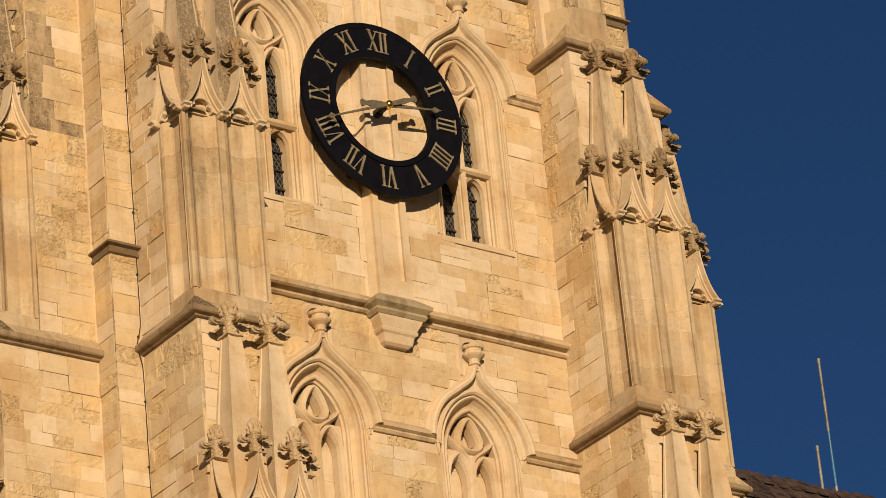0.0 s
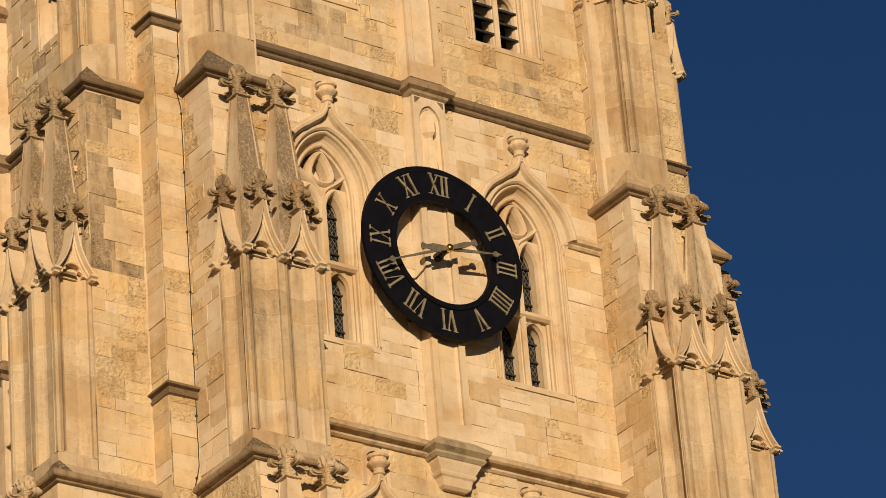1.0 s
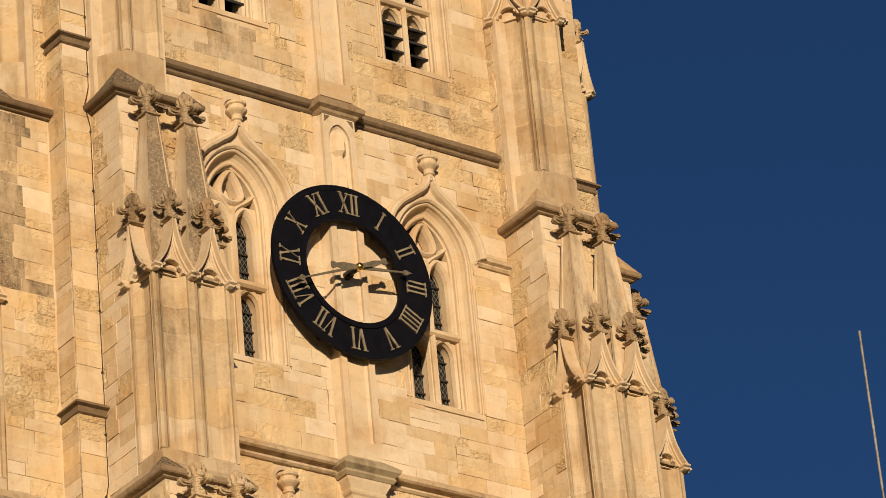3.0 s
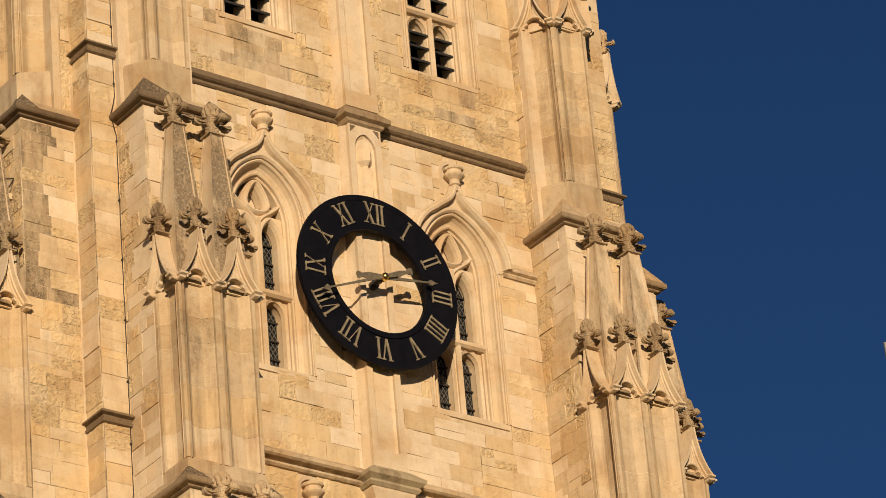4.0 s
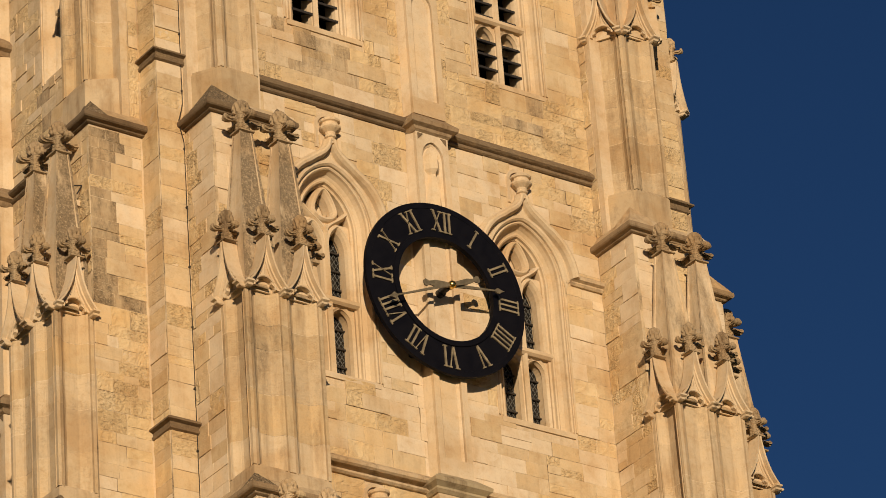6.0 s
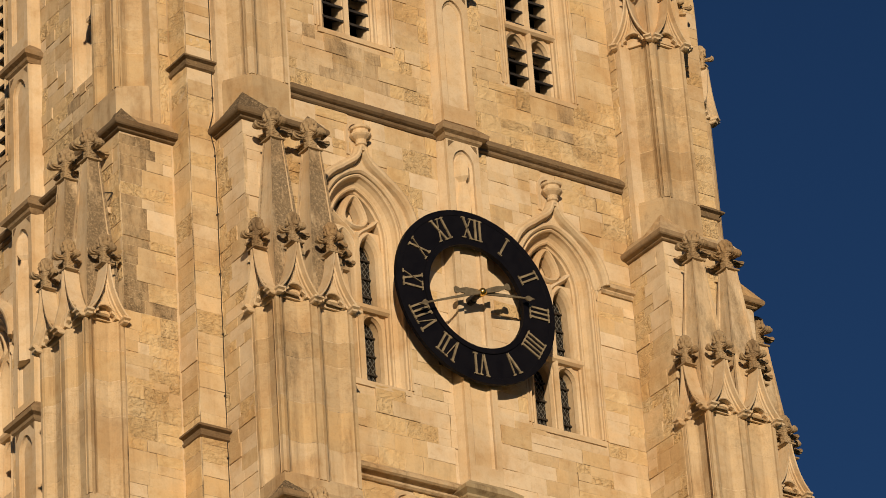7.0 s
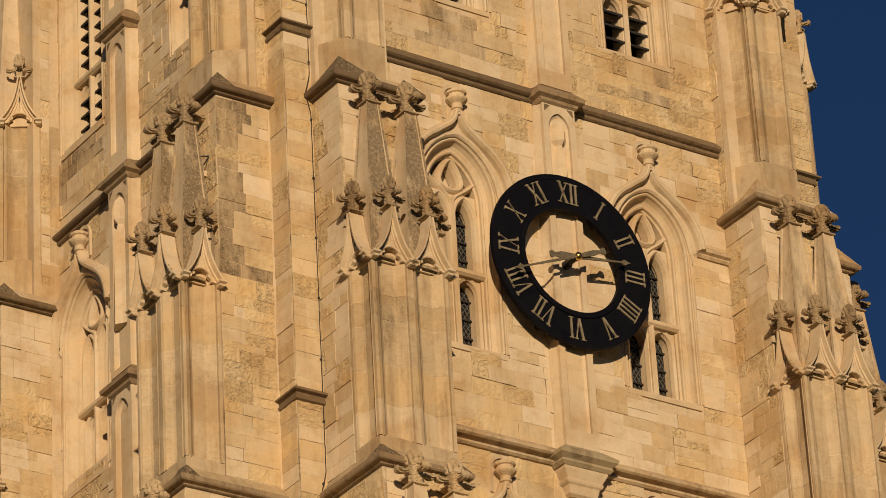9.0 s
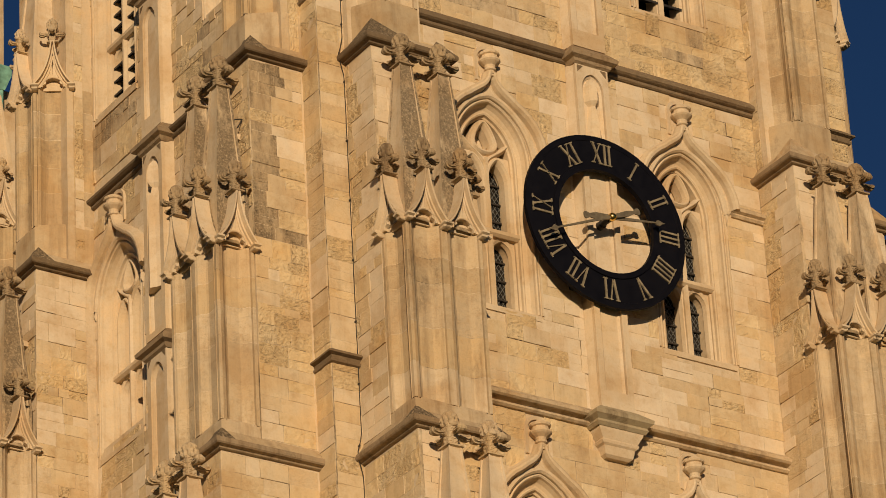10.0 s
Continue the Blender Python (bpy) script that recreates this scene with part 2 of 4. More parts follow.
def sweep(bm, path, profile, closed=False, taper=None):
    """A profile of (across, out) swept along a path in x and z; out is towards -y."""
    n = len(path)
    rings = []
    for i, (x, z) in enumerate(path):
        a = path[i - 1] if (i or closed) else path[i]
        b = path[(i + 1) % n] if (i < n - 1 or closed) else path[i]
        d0 = Vector((x - a[0], z - a[1]))
        d1 = Vector((b[0] - x, b[1] - z))
        d0 = d0.normalized() if d0.length > 1e-6 else d1.normalized()
        d1 = d1.normalized() if d1.length > 1e-6 else d0
        t = d0 + d1
        t = t.normalized() if t.length > 1e-4 else d0
        k = 1 / max(0.45, t.dot(d0))
        nx, nz = -t.y * k, t.x * k
        w = taper(i / (n - 1)) if taper else 1.0
        rings.append([(x + nx * p * w, -q, z + nz * p * w) for p, q in profile])
    if closed:
        rings.append(rings[0])
    return loft(bm, rings, not closed)


def run_x(bm, profile, x0, x1):
    """A profile of (out, z) run level from x0 to x1; out is towards -y."""
    return loft(bm, [[(x0, -q, z) for q, z in profile], [(x1, -q, z) for q, z in profile]])


def ring_band(bm, rects):
    """Rectangular rings (x0, y0, x1, y1, z) joined from below upwards."""
    return loft(bm, [[(x0, y0, z), (x1, y0, z), (x1, y1, z), (x0, y1, z)] for x0, y0, x1, y1, z in rects])


def arc_points(cx, cz, r, a0, a1, n):
    return [(cx + r * math.cos(radians(a0 + (a1 - a0) * i / n)), cz + r * math.sin(radians(a0 + (a1 - a0) * i / n))) for i in range(n + 1)]


FULL = 0.35   # how far arches swell towards an ellipse


def pointed(hw, z0, zs, za, n=10, cx=0.0):
    """The outline of a pointed arch from its left foot at z0 over the spring zs and the apex za to its right foot."""
    h = za - zs
    r = (hw * hw + h * h) / (2 * hw)
    left = []
    for i in range(n + 1):
        s = math.sin(0.5 * math.pi * i / n)
        arc = math.sqrt(max(0.0, r * r - (s * h) ** 2)) - (r - hw)
        x = (1 - FULL) * arc + FULL * hw * math.sqrt(max(0.0, 1 - s * s))
        left.append((cx - x, zs + s * h))
    right = [(2 * cx - x, z) for x, z in left[::-1]][1:]
    return [(cx - hw, z0)] + left + right + [(cx + hw, z0)]


def bez(p0, p1, p2, p3, n):
    out = []
    for i in range(n + 1):
        t = i / n
        a, b, c, d = (1 - t) ** 3, 3 * t * (1 - t) ** 2, 3 * t * t * (1 - t), t ** 3
        out.append((a * p0[0] + b * p1[0] + c * p2[0] + d * p3[0], a * p0[1] + b * p1[1] + c * p2[1] + d * p3[1]))
    return out


def ogee_arch(hw, zs, za, cx=0.0, n=7):
    """A hood line: round from the foot, then hollow up to a thin point."""
    h = za - zs
    m = (-0.47 * hw, 0.635 * h)
    left = bez((-hw, 0), (-0.98 * hw, 0.28 * h), (-0.77 * hw, 0.51 * h), m, n)
    left += bez(m, (-0.27 * hw, 0.77 * h), (-0.075 * hw, 0.80 * h), (-0.035, h), n)[1:]
    pts = [(cx + x, zs + z) for x, z in left]
    return pts + [(2 * cx - x, z) for x, z in pts[::-1]]


# ---- stone pieces ----


def block_mesh(seed, rough=False):
    """A worn block of unit length and height in its bed of lime: a bowed face with chipped arrises, or a broken one.
    Returns points, faces and the count of faces that are joint."""
    r = random.Random(seed)
    cols, rows = (6, 4) if rough else (4, 3)
    v, f = [], []
    c, d = 0.008, 0.014
    outer = [(0, 0), (1, 0), (1, 1), (0, 1)]
    v += [(x, 0.06, z) for x, z in outer] + [(x, -0.001, z) for x, z in outer]
    ring = [(i / cols, 0) for i in range(cols)] + [(1, j / rows) for j in range(rows)] + [(i / cols, 1) for i in range(cols, 0, -1)] + [(0, j / rows) for j in range(rows, 0, -1)]
    count = len(ring)
    v += [(c + (1 - 2 * c) * x, -0.001, d + (1 - 2 * d) * z) for x, z in ring]
    marks = [0, cols, cols + rows, 2 * cols + rows, count]
    for i in range(4):
        k = (i + 1) % 4
        f.append((i, k, 4 + k, 4 + i))
        f.append((4 + i, 4 + k, *[8 + q % count for q in range(marks[i + 1], marks[i] - 1, -1)]))
    joint = len(f)
    base = len(v)
    low = r.uniform(0.35, 0.75)
    for j in range(rows + 1):
        for i in range(cols + 1):
            x, z = i / cols, j / rows
            edge = i in (0, cols) or j in (0, rows)
            x = c + (1 - 2 * c) * x
            z = d + (1 - 2 * d) * z
            if edge:
                chip = 0.05 if rough else 0.018
                x += (r.uniform(0, chip) if i == 0 else -r.uniform(0, chip) if i == cols else r.uniform(-0.05, 0.05))
                z += (r.uniform(0, chip * 1.5) if j == 0 else -r.uniform(0, chip * 1.5) if j == rows else r.uniform(-0.06, 0.06))
                y = -r.uniform(0.001, 0.006) if not rough else r.choice((-0.008, -0.006, -0.004, 0.002))
            else:
                x += r.uniform(-0.06, 0.06)
                z += r.uniform(-0.06, 0.06)
                y = -0.006 + r.uniform(-0.0016, 0.0016) if not rough else (r.uniform(-0.002, 0.005) if r.random() < low else r.uniform(-0.010, -0.005))
            v.append((x, y, z))
    at = lambda i, j: base + j * (cols + 1) + i
    for j in range(rows):
        for i in range(cols):
            f.append((at(i, j), at(i + 1, j), at(i + 1, j + 1), at(i, j + 1)))
    # arris from the joint up to the face
    edge = [at(i, 0) for i in range(cols)] + [at(cols, j) for j in range(rows)] + [at(i, rows) for i in range(cols, 0, -1)] + [at(0, j) for j in range(rows, 0, -1)]
    for i in range(count):
        k = (i + 1) % count
        f.append((8 + i, 8 + k, edge[k], edge[i]))
    return v, f, joint


KINDS = 8
CELLS = {}
for kind, mat, rough in (("plain", M_BLOCK, False), ("rough", M_ROUGH, True), ("pale", M_BLOCK_PALE, False), ("dark", M_BLOCK_DARK, False), ("stained", M_STAINED, False)):
    CELLS[kind] = []
    for sd in range(KINDS):
        vs, fs, joint = block_mesh(sd + (50 if rough else 0), rough)
        me = bpy.data.meshes.new("block")
        me.from_pydata(vs, [], fs)
        me.materials.append(mat)
        me.materials.append(M_JOINT)
        me.polygons.foreach_set("material_index", [1 if q < joint else 0 for q in range(len(fs))])
        CELLS[kind].append((me, vs, fs, joint, mat))


def kind_of(u, z, r, seed):
    """Which stones are worn, renewed or sound: in loose patches over a face."""
    a = noise.noise(Vector((u * 0.75, z * 0.75, seed * 3.7))) + r.uniform(-0.42, 0.42)
    return "rough" if a > 0.17 else "pale" if a < -0.36 else "plain"


def courses(u0, u1, z0, z1, skip=None, seed=1, tall=(0.19, 0.36), long=(0.24, 0.64), patch=(0.8, 2.1)):
    """Rectangles of broken-coursed masonry: bands split into patches, each with its own course heights."""
    r = random.Random(seed)
    out = []
    z = z0
    while z < z1 - 0.02:
        band = r.uniform(0.7, 1.25)
        if z1 - z - band < 0.5:
            band = z1 - z
        u = u0
        while u < u1 - 0.02:
            pw = r.uniform(*patch)
            if u1 - u - pw < 0.7:
                pw = u1 - u
            n = max(1, round(band / r.uniform(*tall)))
            cuts = [0.0] + sorted(min(0.96, max(0.04, (i + r.uniform(-0.22, 0.22)) / n)) for i in range(1, n)) + [1.0]
            for a, b in zip(cuts, cuts[1:]):
                h = (b - a) * band
                x = u
                while x < u + pw - 0.02:
                    w = r.uniform(*long) * (0.75 if h < 0.2 else 1.0)
                    if u + pw - x - w < 0.17:
                        w = u + pw - x
                    za = z + a * band
                    halves = ((0, 0.45), (0.45, 1)) if h > 0.3 and r.random() < 0.3 else ((0, 1),)
                    for p, q in halves:
                        for xa, xb in ([(x, x + w)] if skip is None else skip(x, x + w, za + p * h, za + q * h)):
                            out.append((xa, za + p * h, xb - xa, (q - p) * h))
                    x += w
            u += pw
        z += band
    return out


def lay(parent, m, rects, seed=1, singles=300, name="stone_block", choose=None):
    """Lays pieces on a face: the first ones as objects of their own, the rest in one mesh."""
    r = random.Random(seed)
    verts, faces, slots = [], [], []
    mats = [M_BLOCK, M_ROUGH, M_BLOCK_PALE, M_BLOCK_DARK, M_STAINED, M_JOINT]
    for i, (u, z, w, h) in enumerate(rects):
        proud = r.choice((0, 0, 0, 0, 0.003, 0.006, 0.010, 0.018)) + r.uniform(0, 0.003)
        k = r.randrange(KINDS)
        kind = kind_of(u + w / 2, z + h / 2, r, seed)
        kind = (choose and choose(u + w / 2, z + h / 2, r)) or kind
        me, vs, fs, joint, mat = CELLS[kind][k]
        if i < singles:
            ob = new(name, me)
            ob.parent = parent
            ob.matrix_basis = m @ Matrix.Translation((u, -proud, z)) @ Matrix.Diagonal((w, 1, h, 1))
        else:
            base = len(verts)
            verts += [tuple(m @ Vector((u + a * w, b - proud, z + c * h))) for a, b, c in vs]
            faces += [tuple(base + q for q in f) for f in fs]
            slots += [5 if q < joint else mats.index(mat) for q in range(len(fs))]
    if verts:
        me = bpy.data.meshes.new("masonry_rest")
        me.from_pydata(verts, [], faces)
        for mat in mats:
            me.materials.append(mat)
        me.polygons.foreach_set("material_index", slots)
        ob = new("masonry_rest", me)
        ob.parent = parent
        tagged(ob, "coursed limestone masonry beyond the single stones", kind="stuff")


# ---- frames of the four faces: x along the face, -y outward ----
XM, HALF = 0.06, 5.18
FRONT = pose(XM, 0, 0)
DEEP = 4.875           # half-depth: the side faces are a little narrower
LEFT = pose(XM - HALF, DEEP, 0, 0, 0, -90)
BACK = pose(XM, 2 * DEEP, 0, 0, 0, 180)
RIGHT = pose(XM + HALF, DEEP, 0, 0, 0, 90)
CORNER = 5.42          # half-width out to the corner piers
B_IN, B_OUT = 3.47, 4.94   # buttress along a face, from the middle
LESS = HALF - DEEP
FACES = ((FRONT, 0.0), (LEFT, LESS), (BACK, 0.0), (RIGHT, LESS))
Z_TOP = 46.0
Z_STR = (24.62, 31.35, 38.03)   # undersides of the string courses
WIN = {0: (1.50, 26.40, 29.17, 30.27, 0.76), 1: (1.90, 33.12, 35.90, 36.98, 0.76), 2: (1.92, 39.66, 43.2, 44.3, 0.76)}


def centre(k, s, less):
    """Where along a face the window of stage k stands."""
    return -2.0 if k == 1 and s < 0 and not less else s * WIN[k][0]


def beside_windows(u0, u1, z0, z1, less=0.0):
    """What is left of a stone beside the openings of a face, their hood finials and the middle pilaster."""
    back = 0.3 if less else 0.0
    cuts = []
    if z1 > 31.0:
        cuts.append((-0.41 - back, 0.37 - back))
    for k, (cx, sill, spring, apex, hw) in WIN.items():
        for s in (-1, 1):
            c = centre(k, s, less)
            if z1 > sill - 0.04 and z0 < spring:
                cuts.append((c - hw - 0.045, c + hw + 0.045))
            elif z1 > spring and z0 < apex:
                q = hw * math.sqrt(max(0.0, 1 - ((max(z0, spring) - spring) / (apex - spring)) ** 2)) + 0.05
                cuts.append((c - q, c + q))
            if z1 > apex and z0 < apex + 0.95:
                cuts.append((c - 0.16, c + 0.16))
    left = [(u0, u1)]
    for a, b in cuts:
        left = [q for x, y in left for q in ((x, min(y, a)), (max(x, b), y)) if q[1] - q[0] > 0.001]
    return [q for q in left if q[1] - q[0] > 0.05]


def wall(name, m, label, detailed, less=0.0):
    bm = bmesh.new()
    if detailed:
        y0, y1 = 0.011, 0.9
        zs = sorted({0.0, Z_TOP, *[v for w in WIN.values() for v in (w[1], w[3] + 0.1)]})
        for za, zb in zip(zs, zs[1:]):
            mid = (za + zb) / 2
            cut = []
            for k, (cx, sill, spring, apex, hw) in WIN.items():
                if sill <= mid <= apex + 0.1:
                    cut = [(centre(k, s, less) - hw, centre(k, s, less) + hw) for s in (-1, 1)]
            x = -CORNER + 0.3 + less
            for a, b in cut + [(CORNER - 0.3 - less, None)]:
                box(bm, x, y0, za, a, y1, zb)
                x = b
        # spandrels that turn the square holes into pointed ones
        for k, (cx, sill, spring, apex, hw) in WIN.items():
            for s in (-1, 1):
                c = centre(k, s, less)
                arch = pointed(hw, spring, spring, apex, 8, c)[1:-1]
                half = len(arch) // 2
                plate(bm, arch[:half + 1] + [(c, apex + 0.1), (c - hw, apex + 0.1)], y0, 0.6)
                plate(bm, arch[half:] + [(c + hw, apex + 0.1), (c, apex + 0.1)], y0, 0.6)
    else:
        box(bm, -CORNER + 0.3 + less, 0.004, 0, CORNER - 0.3 - less, 0.9, Z_TOP)
    ob = finish(bm, name, M_MORTAR, None, m)
    return tagged(ob, label, "wall", "", "structure")


walls = [wall("wall_front", FRONT, "tower wall of coursed buff limestone blocks with pale joints", True),
         wall("wall_left", LEFT, "tower side wall of coursed buff limestone in raking sun", True, LESS),
         wall("wall_back", BACK, "plain closing wall of buff limestone", False),
         wall("wall_right", RIGHT, "plain side wall of buff limestone", False, LESS)]
bm = bmesh.new()
box(bm, XM - HALF, 0.3, Z_TOP - 0.5, XM + HALF, 2 * DEEP - 0.3, Z_TOP)
tagged(finish(bm, "roof_deck", M_LEDGE), "flat stone deck closing the tower", "roof", "", "structure")
# solid near-black core, its colour replacing the shade behind the openings
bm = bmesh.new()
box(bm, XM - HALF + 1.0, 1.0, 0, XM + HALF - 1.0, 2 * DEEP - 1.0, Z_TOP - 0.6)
tagged(finish(bm, "inner_core", M_DARK), "near-black core box standing in for the unlit tower interior", "wall", "", "structure")

bm = bmesh.new()
box(bm, -2500, -2500, -0.3, 2500, 2500, 0)
tagged(finish(bm, "ground", M_GRASS), "mown green lawn round the tower", "ground", "", "structure")

# ---- corner piers between each pair of buttresses ----
for i, (m, less) in enumerate(FACES):
    c = thing("corner_pier", m, "slim limestone corner pier with a moulded drip cap", "pier", "corner piers")
    bm = bmesh.new()
    a = -CORNER + less
    box(bm, a, -0.20, 0, a + 0.62, 0.6, Z_TOP)
    part("shaft", bm, M_MORTAR, c)
    for zc in (24.6, 31.38, 38.06):
        bm = bmesh.new()
        o = -0.24
        ring_band(bm, [(a, o + 0.03, a + 0.62, 0.6, zc - 0.15), (a - 0.04, o - 0.02, a + 0.62, 0.6, zc - 0.13), (a - 0.05, o - 0.03, a + 0.62, 0.6, zc - 0.09), (a - 0.02, o + 0.0, a + 0.62, 0.6, zc - 0.07), (a - 0.03, o - 0.01, a + 0.62, 0.6, zc - 0.02),
                       (a - 0.10, o - 0.08, a + 0.62, 0.6, zc), (a - 0.10, o - 0.08, a + 0.62, 0.6, zc + 0.03), (a, o + 0.035, a + 0.62, 0.6, zc + 0.11)])
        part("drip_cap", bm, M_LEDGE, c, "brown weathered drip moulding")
    if i < 2:
        rects = courses(a + 0.01, a + 0.49, 24.6, 43.0, None, 31 + i, long=(0.48, 0.7))
        lay(c, Matrix.Translation((0, -0.2015, 0)), rects, 3 + i, 90)
    if i in (0, 3):
        # the other face of the same corner
        side = pose(a - 0.0015, -0.20, 0, 0, 0, -90)
        rects = courses(-0.55, 0.0, 24.6, 43.0, None, 41 + i, long=(0.4, 0.6))
        lay(c, side, rects, 5, 90)

# ---- string courses of each face, broken by the buttresses ----
STRING = [(-0.06, 0.03), (0.03, 0.03), (0.06, 0.05), (0.065, 0.08), (0.055, 0.10), (0.11, 0.115), (0.15, 0.14), (0.155, 0.185), (0.02, 0.33), (-0.06, 0.33)]
LOWER_STRING = [(-0.06, -0.06), (0.05, -0.06), (0.09, -0.03), (0.08, 0.01), (0.02, 0.02), (0.02, 0.055), (0.14, 0.07), (0.18, 0.095), (0.19, 0.14), (0.03, 0.27), (-0.06, 0.27)]
for m, less in FACES:
    for z, prof in zip(Z_STR, (STRING, LOWER_STRING, STRING)):
        back = 0.3 if less else 0.0
        for x0, x1 in ((-B_IN + less - 0.05, -0.34 - back), (0.30 - back, B_IN - less + 0.05)):
            bm = bmesh.new()
            run_x(bm, [(q, z + h - (0.24 if less else 0.0)) for q, h in prof], x0, x1)
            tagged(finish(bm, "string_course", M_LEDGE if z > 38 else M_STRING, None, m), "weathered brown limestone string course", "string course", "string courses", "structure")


# ---- buttresses with panelled shafts, gablets and twin pinnacles ----
def finial_stem():
    """A square plate and a flaring stem, its four faces cut with herringbone leaves."""
    rings = []
    sides = (-1, -0.66, -0.33, 0, 0.33, 0.66)

    def square(r, z, cut):
        ring = []
        for q in range(4):
            turn = Matrix.Rotation(q * math.pi / 2, 3, "Z")
            for u in sides:
                out = 0.0 if not cut or u == -1 else 0.016 * ((abs(u) * 0.9 - (z - 0.06) / 0.075) % 1.0)
                ring.append(tuple(turn @ Vector((u * r, -r - out, z))))
        return ring

    for r, z in ((0.10, 0.0), (0.145, 0.012), (0.145, 0.038), (0.09, 0.052)):
        rings.append(square(r, z, False))
    for i in range(27):
        z = 0.062 + 0.012 * i
        rings.append(square(0.078 + max(0.0, z - 0.2) * 0.14, z, True))
    rings.append(square(0.07, 0.42, False))
    return loft(bmesh.new(), rings)


def finial_leaf():
    """A fluted leaf that springs from the stem, swells and curls up at its ruffled end."""
    line = bez((0.05, 0.20), (0.13, 0.275), (0.20, 0.215), (0.27, 0.215), 12) + bez((0.27, 0.215), (0.335, 0.215), (0.345, 0.285), (0.295, 0.295), 6)[1:]
    rings = []
    n = 22
    for i, (x, z) in enumerate(line):
        s = i / (len(line) - 1)
        a, b = line[max(i - 1, 0)], line[min(i + 1, len(line) - 1)]
        d = Vector((b[0] - a[0], 0, b[1] - a[1])).normalized()
        up = Vector((-d.z, 0, d.x))
        wide = 0.036 + 0.036 * math.sin(math.pi * min(1.0, s * 0.92) ** 1.8)
        thick = 0.030 + 0.026 * math.sin(math.pi * s ** 1.4)
        if i == len(line) - 1:
            wide, thick = wide * 0.5, thick * 0.5
        ring = []
        for k in range(n):
            t = 2 * math.pi * k / n
            g = 1 + 0.22 * math.cos(7 * t + 2.5 * s) * min(1, 3 * s) + 0.06 * math.sin(26 * s)
            p = Vector((x, 0, z)) + up * (thick * g * max(-0.35, math.sin(t)) + 0.012 * math.cos(2 * t)) + Vector((0, wide * g * math.cos(t), 0))
            ring.append(tuple(p))
        rings.append(ring)
    return loft(bmesh.new(), rings)


def finial_knob():
    """A bud of four lapping leaves, hollow below each lip and veined over the top."""
    rings = []
    n, rows = 40, 18
    for j in range(rows + 1):
        s = j / rows
        z = 0.335 + 0.30 * s
        r = 0.07 + 0.075 * min(1.0, s / 0.07) if s < 0.55 else 0.142 * math.sqrt(max(0.02, 1 - ((s - 0.5) / 0.52) ** 2))
        ring = []
        for k in range(n):
            t = 2 * math.pi * k / n
            lobe = abs(math.cos(2 * t)) ** 0.6
            g = 0.90 + 0.14 * lobe * math.sin(math.pi * min(1, s + 0.12)) + 0.085 * math.cos(12 * t + 9 * s * s) * math.sin(math.pi * s)
            g -= 0.22 * math.exp(-((s - 0.34) / 0.09) ** 2) * (1 - abs(math.sin(2 * t)) ** 0.5)
            g += 0.16 * noise.noise(Vector((3 * math.cos(t), 3 * math.sin(t), 7 * s)))
            ring.append((r * g * math.cos(t), r * g * math.sin(t), z))
        rings.append(ring)
    return loft(bmesh.new(), rings)


def shape_mesh(bm, name, mat, smooth=False):
    bmesh.ops.recalc_face_normals(bm, faces=bm.faces)
    me = bpy.data.meshes.new(name)
    bm.to_mesh(me)
    bm.free()
    me.materials.append(mat)
    if smooth:
        me.polygons.foreach_set("use_smooth", [True] * len(me.polygons))
    return me


FINIAL = shape_mesh(finial_stem(), "finial", M_CARVED)
LEAF = shape_mesh(finial_leaf(), "leaf", M_CARVED)
KNOB = shape_mesh(finial_knob(), "knob", M_CARVED)


def clean_copy(me, mat):
    other = me.copy()
    other.materials[0] = mat
    return other


CLEAN_FINIAL, CLEAN_LEAF, CLEAN_KNOB = (clean_copy(me, M_CARVED_CLEAN) for me in (FINIAL, LEAF, KNOB))


def finial(parent, m, label, clean=False):
    f = mesh_part("finial", CLEAN_FINIAL if clean else FINIAL, parent, m, label)
    mesh_part("knob", CLEAN_KNOB if clean else KNOB, f, pose(0, 0, 0))
    for a in (0, 90, 180, 270):
        mesh_part("leaf", CLEAN_LEAF if clean else LEAF, f, pose(0, 0, 0, 0, 0, a))
    return f


def gablet_line(hw, h, n=10):
    left = bez((-hw, 0.0), (-hw * 0.66, h * 0.14), (-hw * 0.20, h * 0.40), (-0.02, h), n)
    return left, left + [(-x, z) for x, z in left[::-1]]


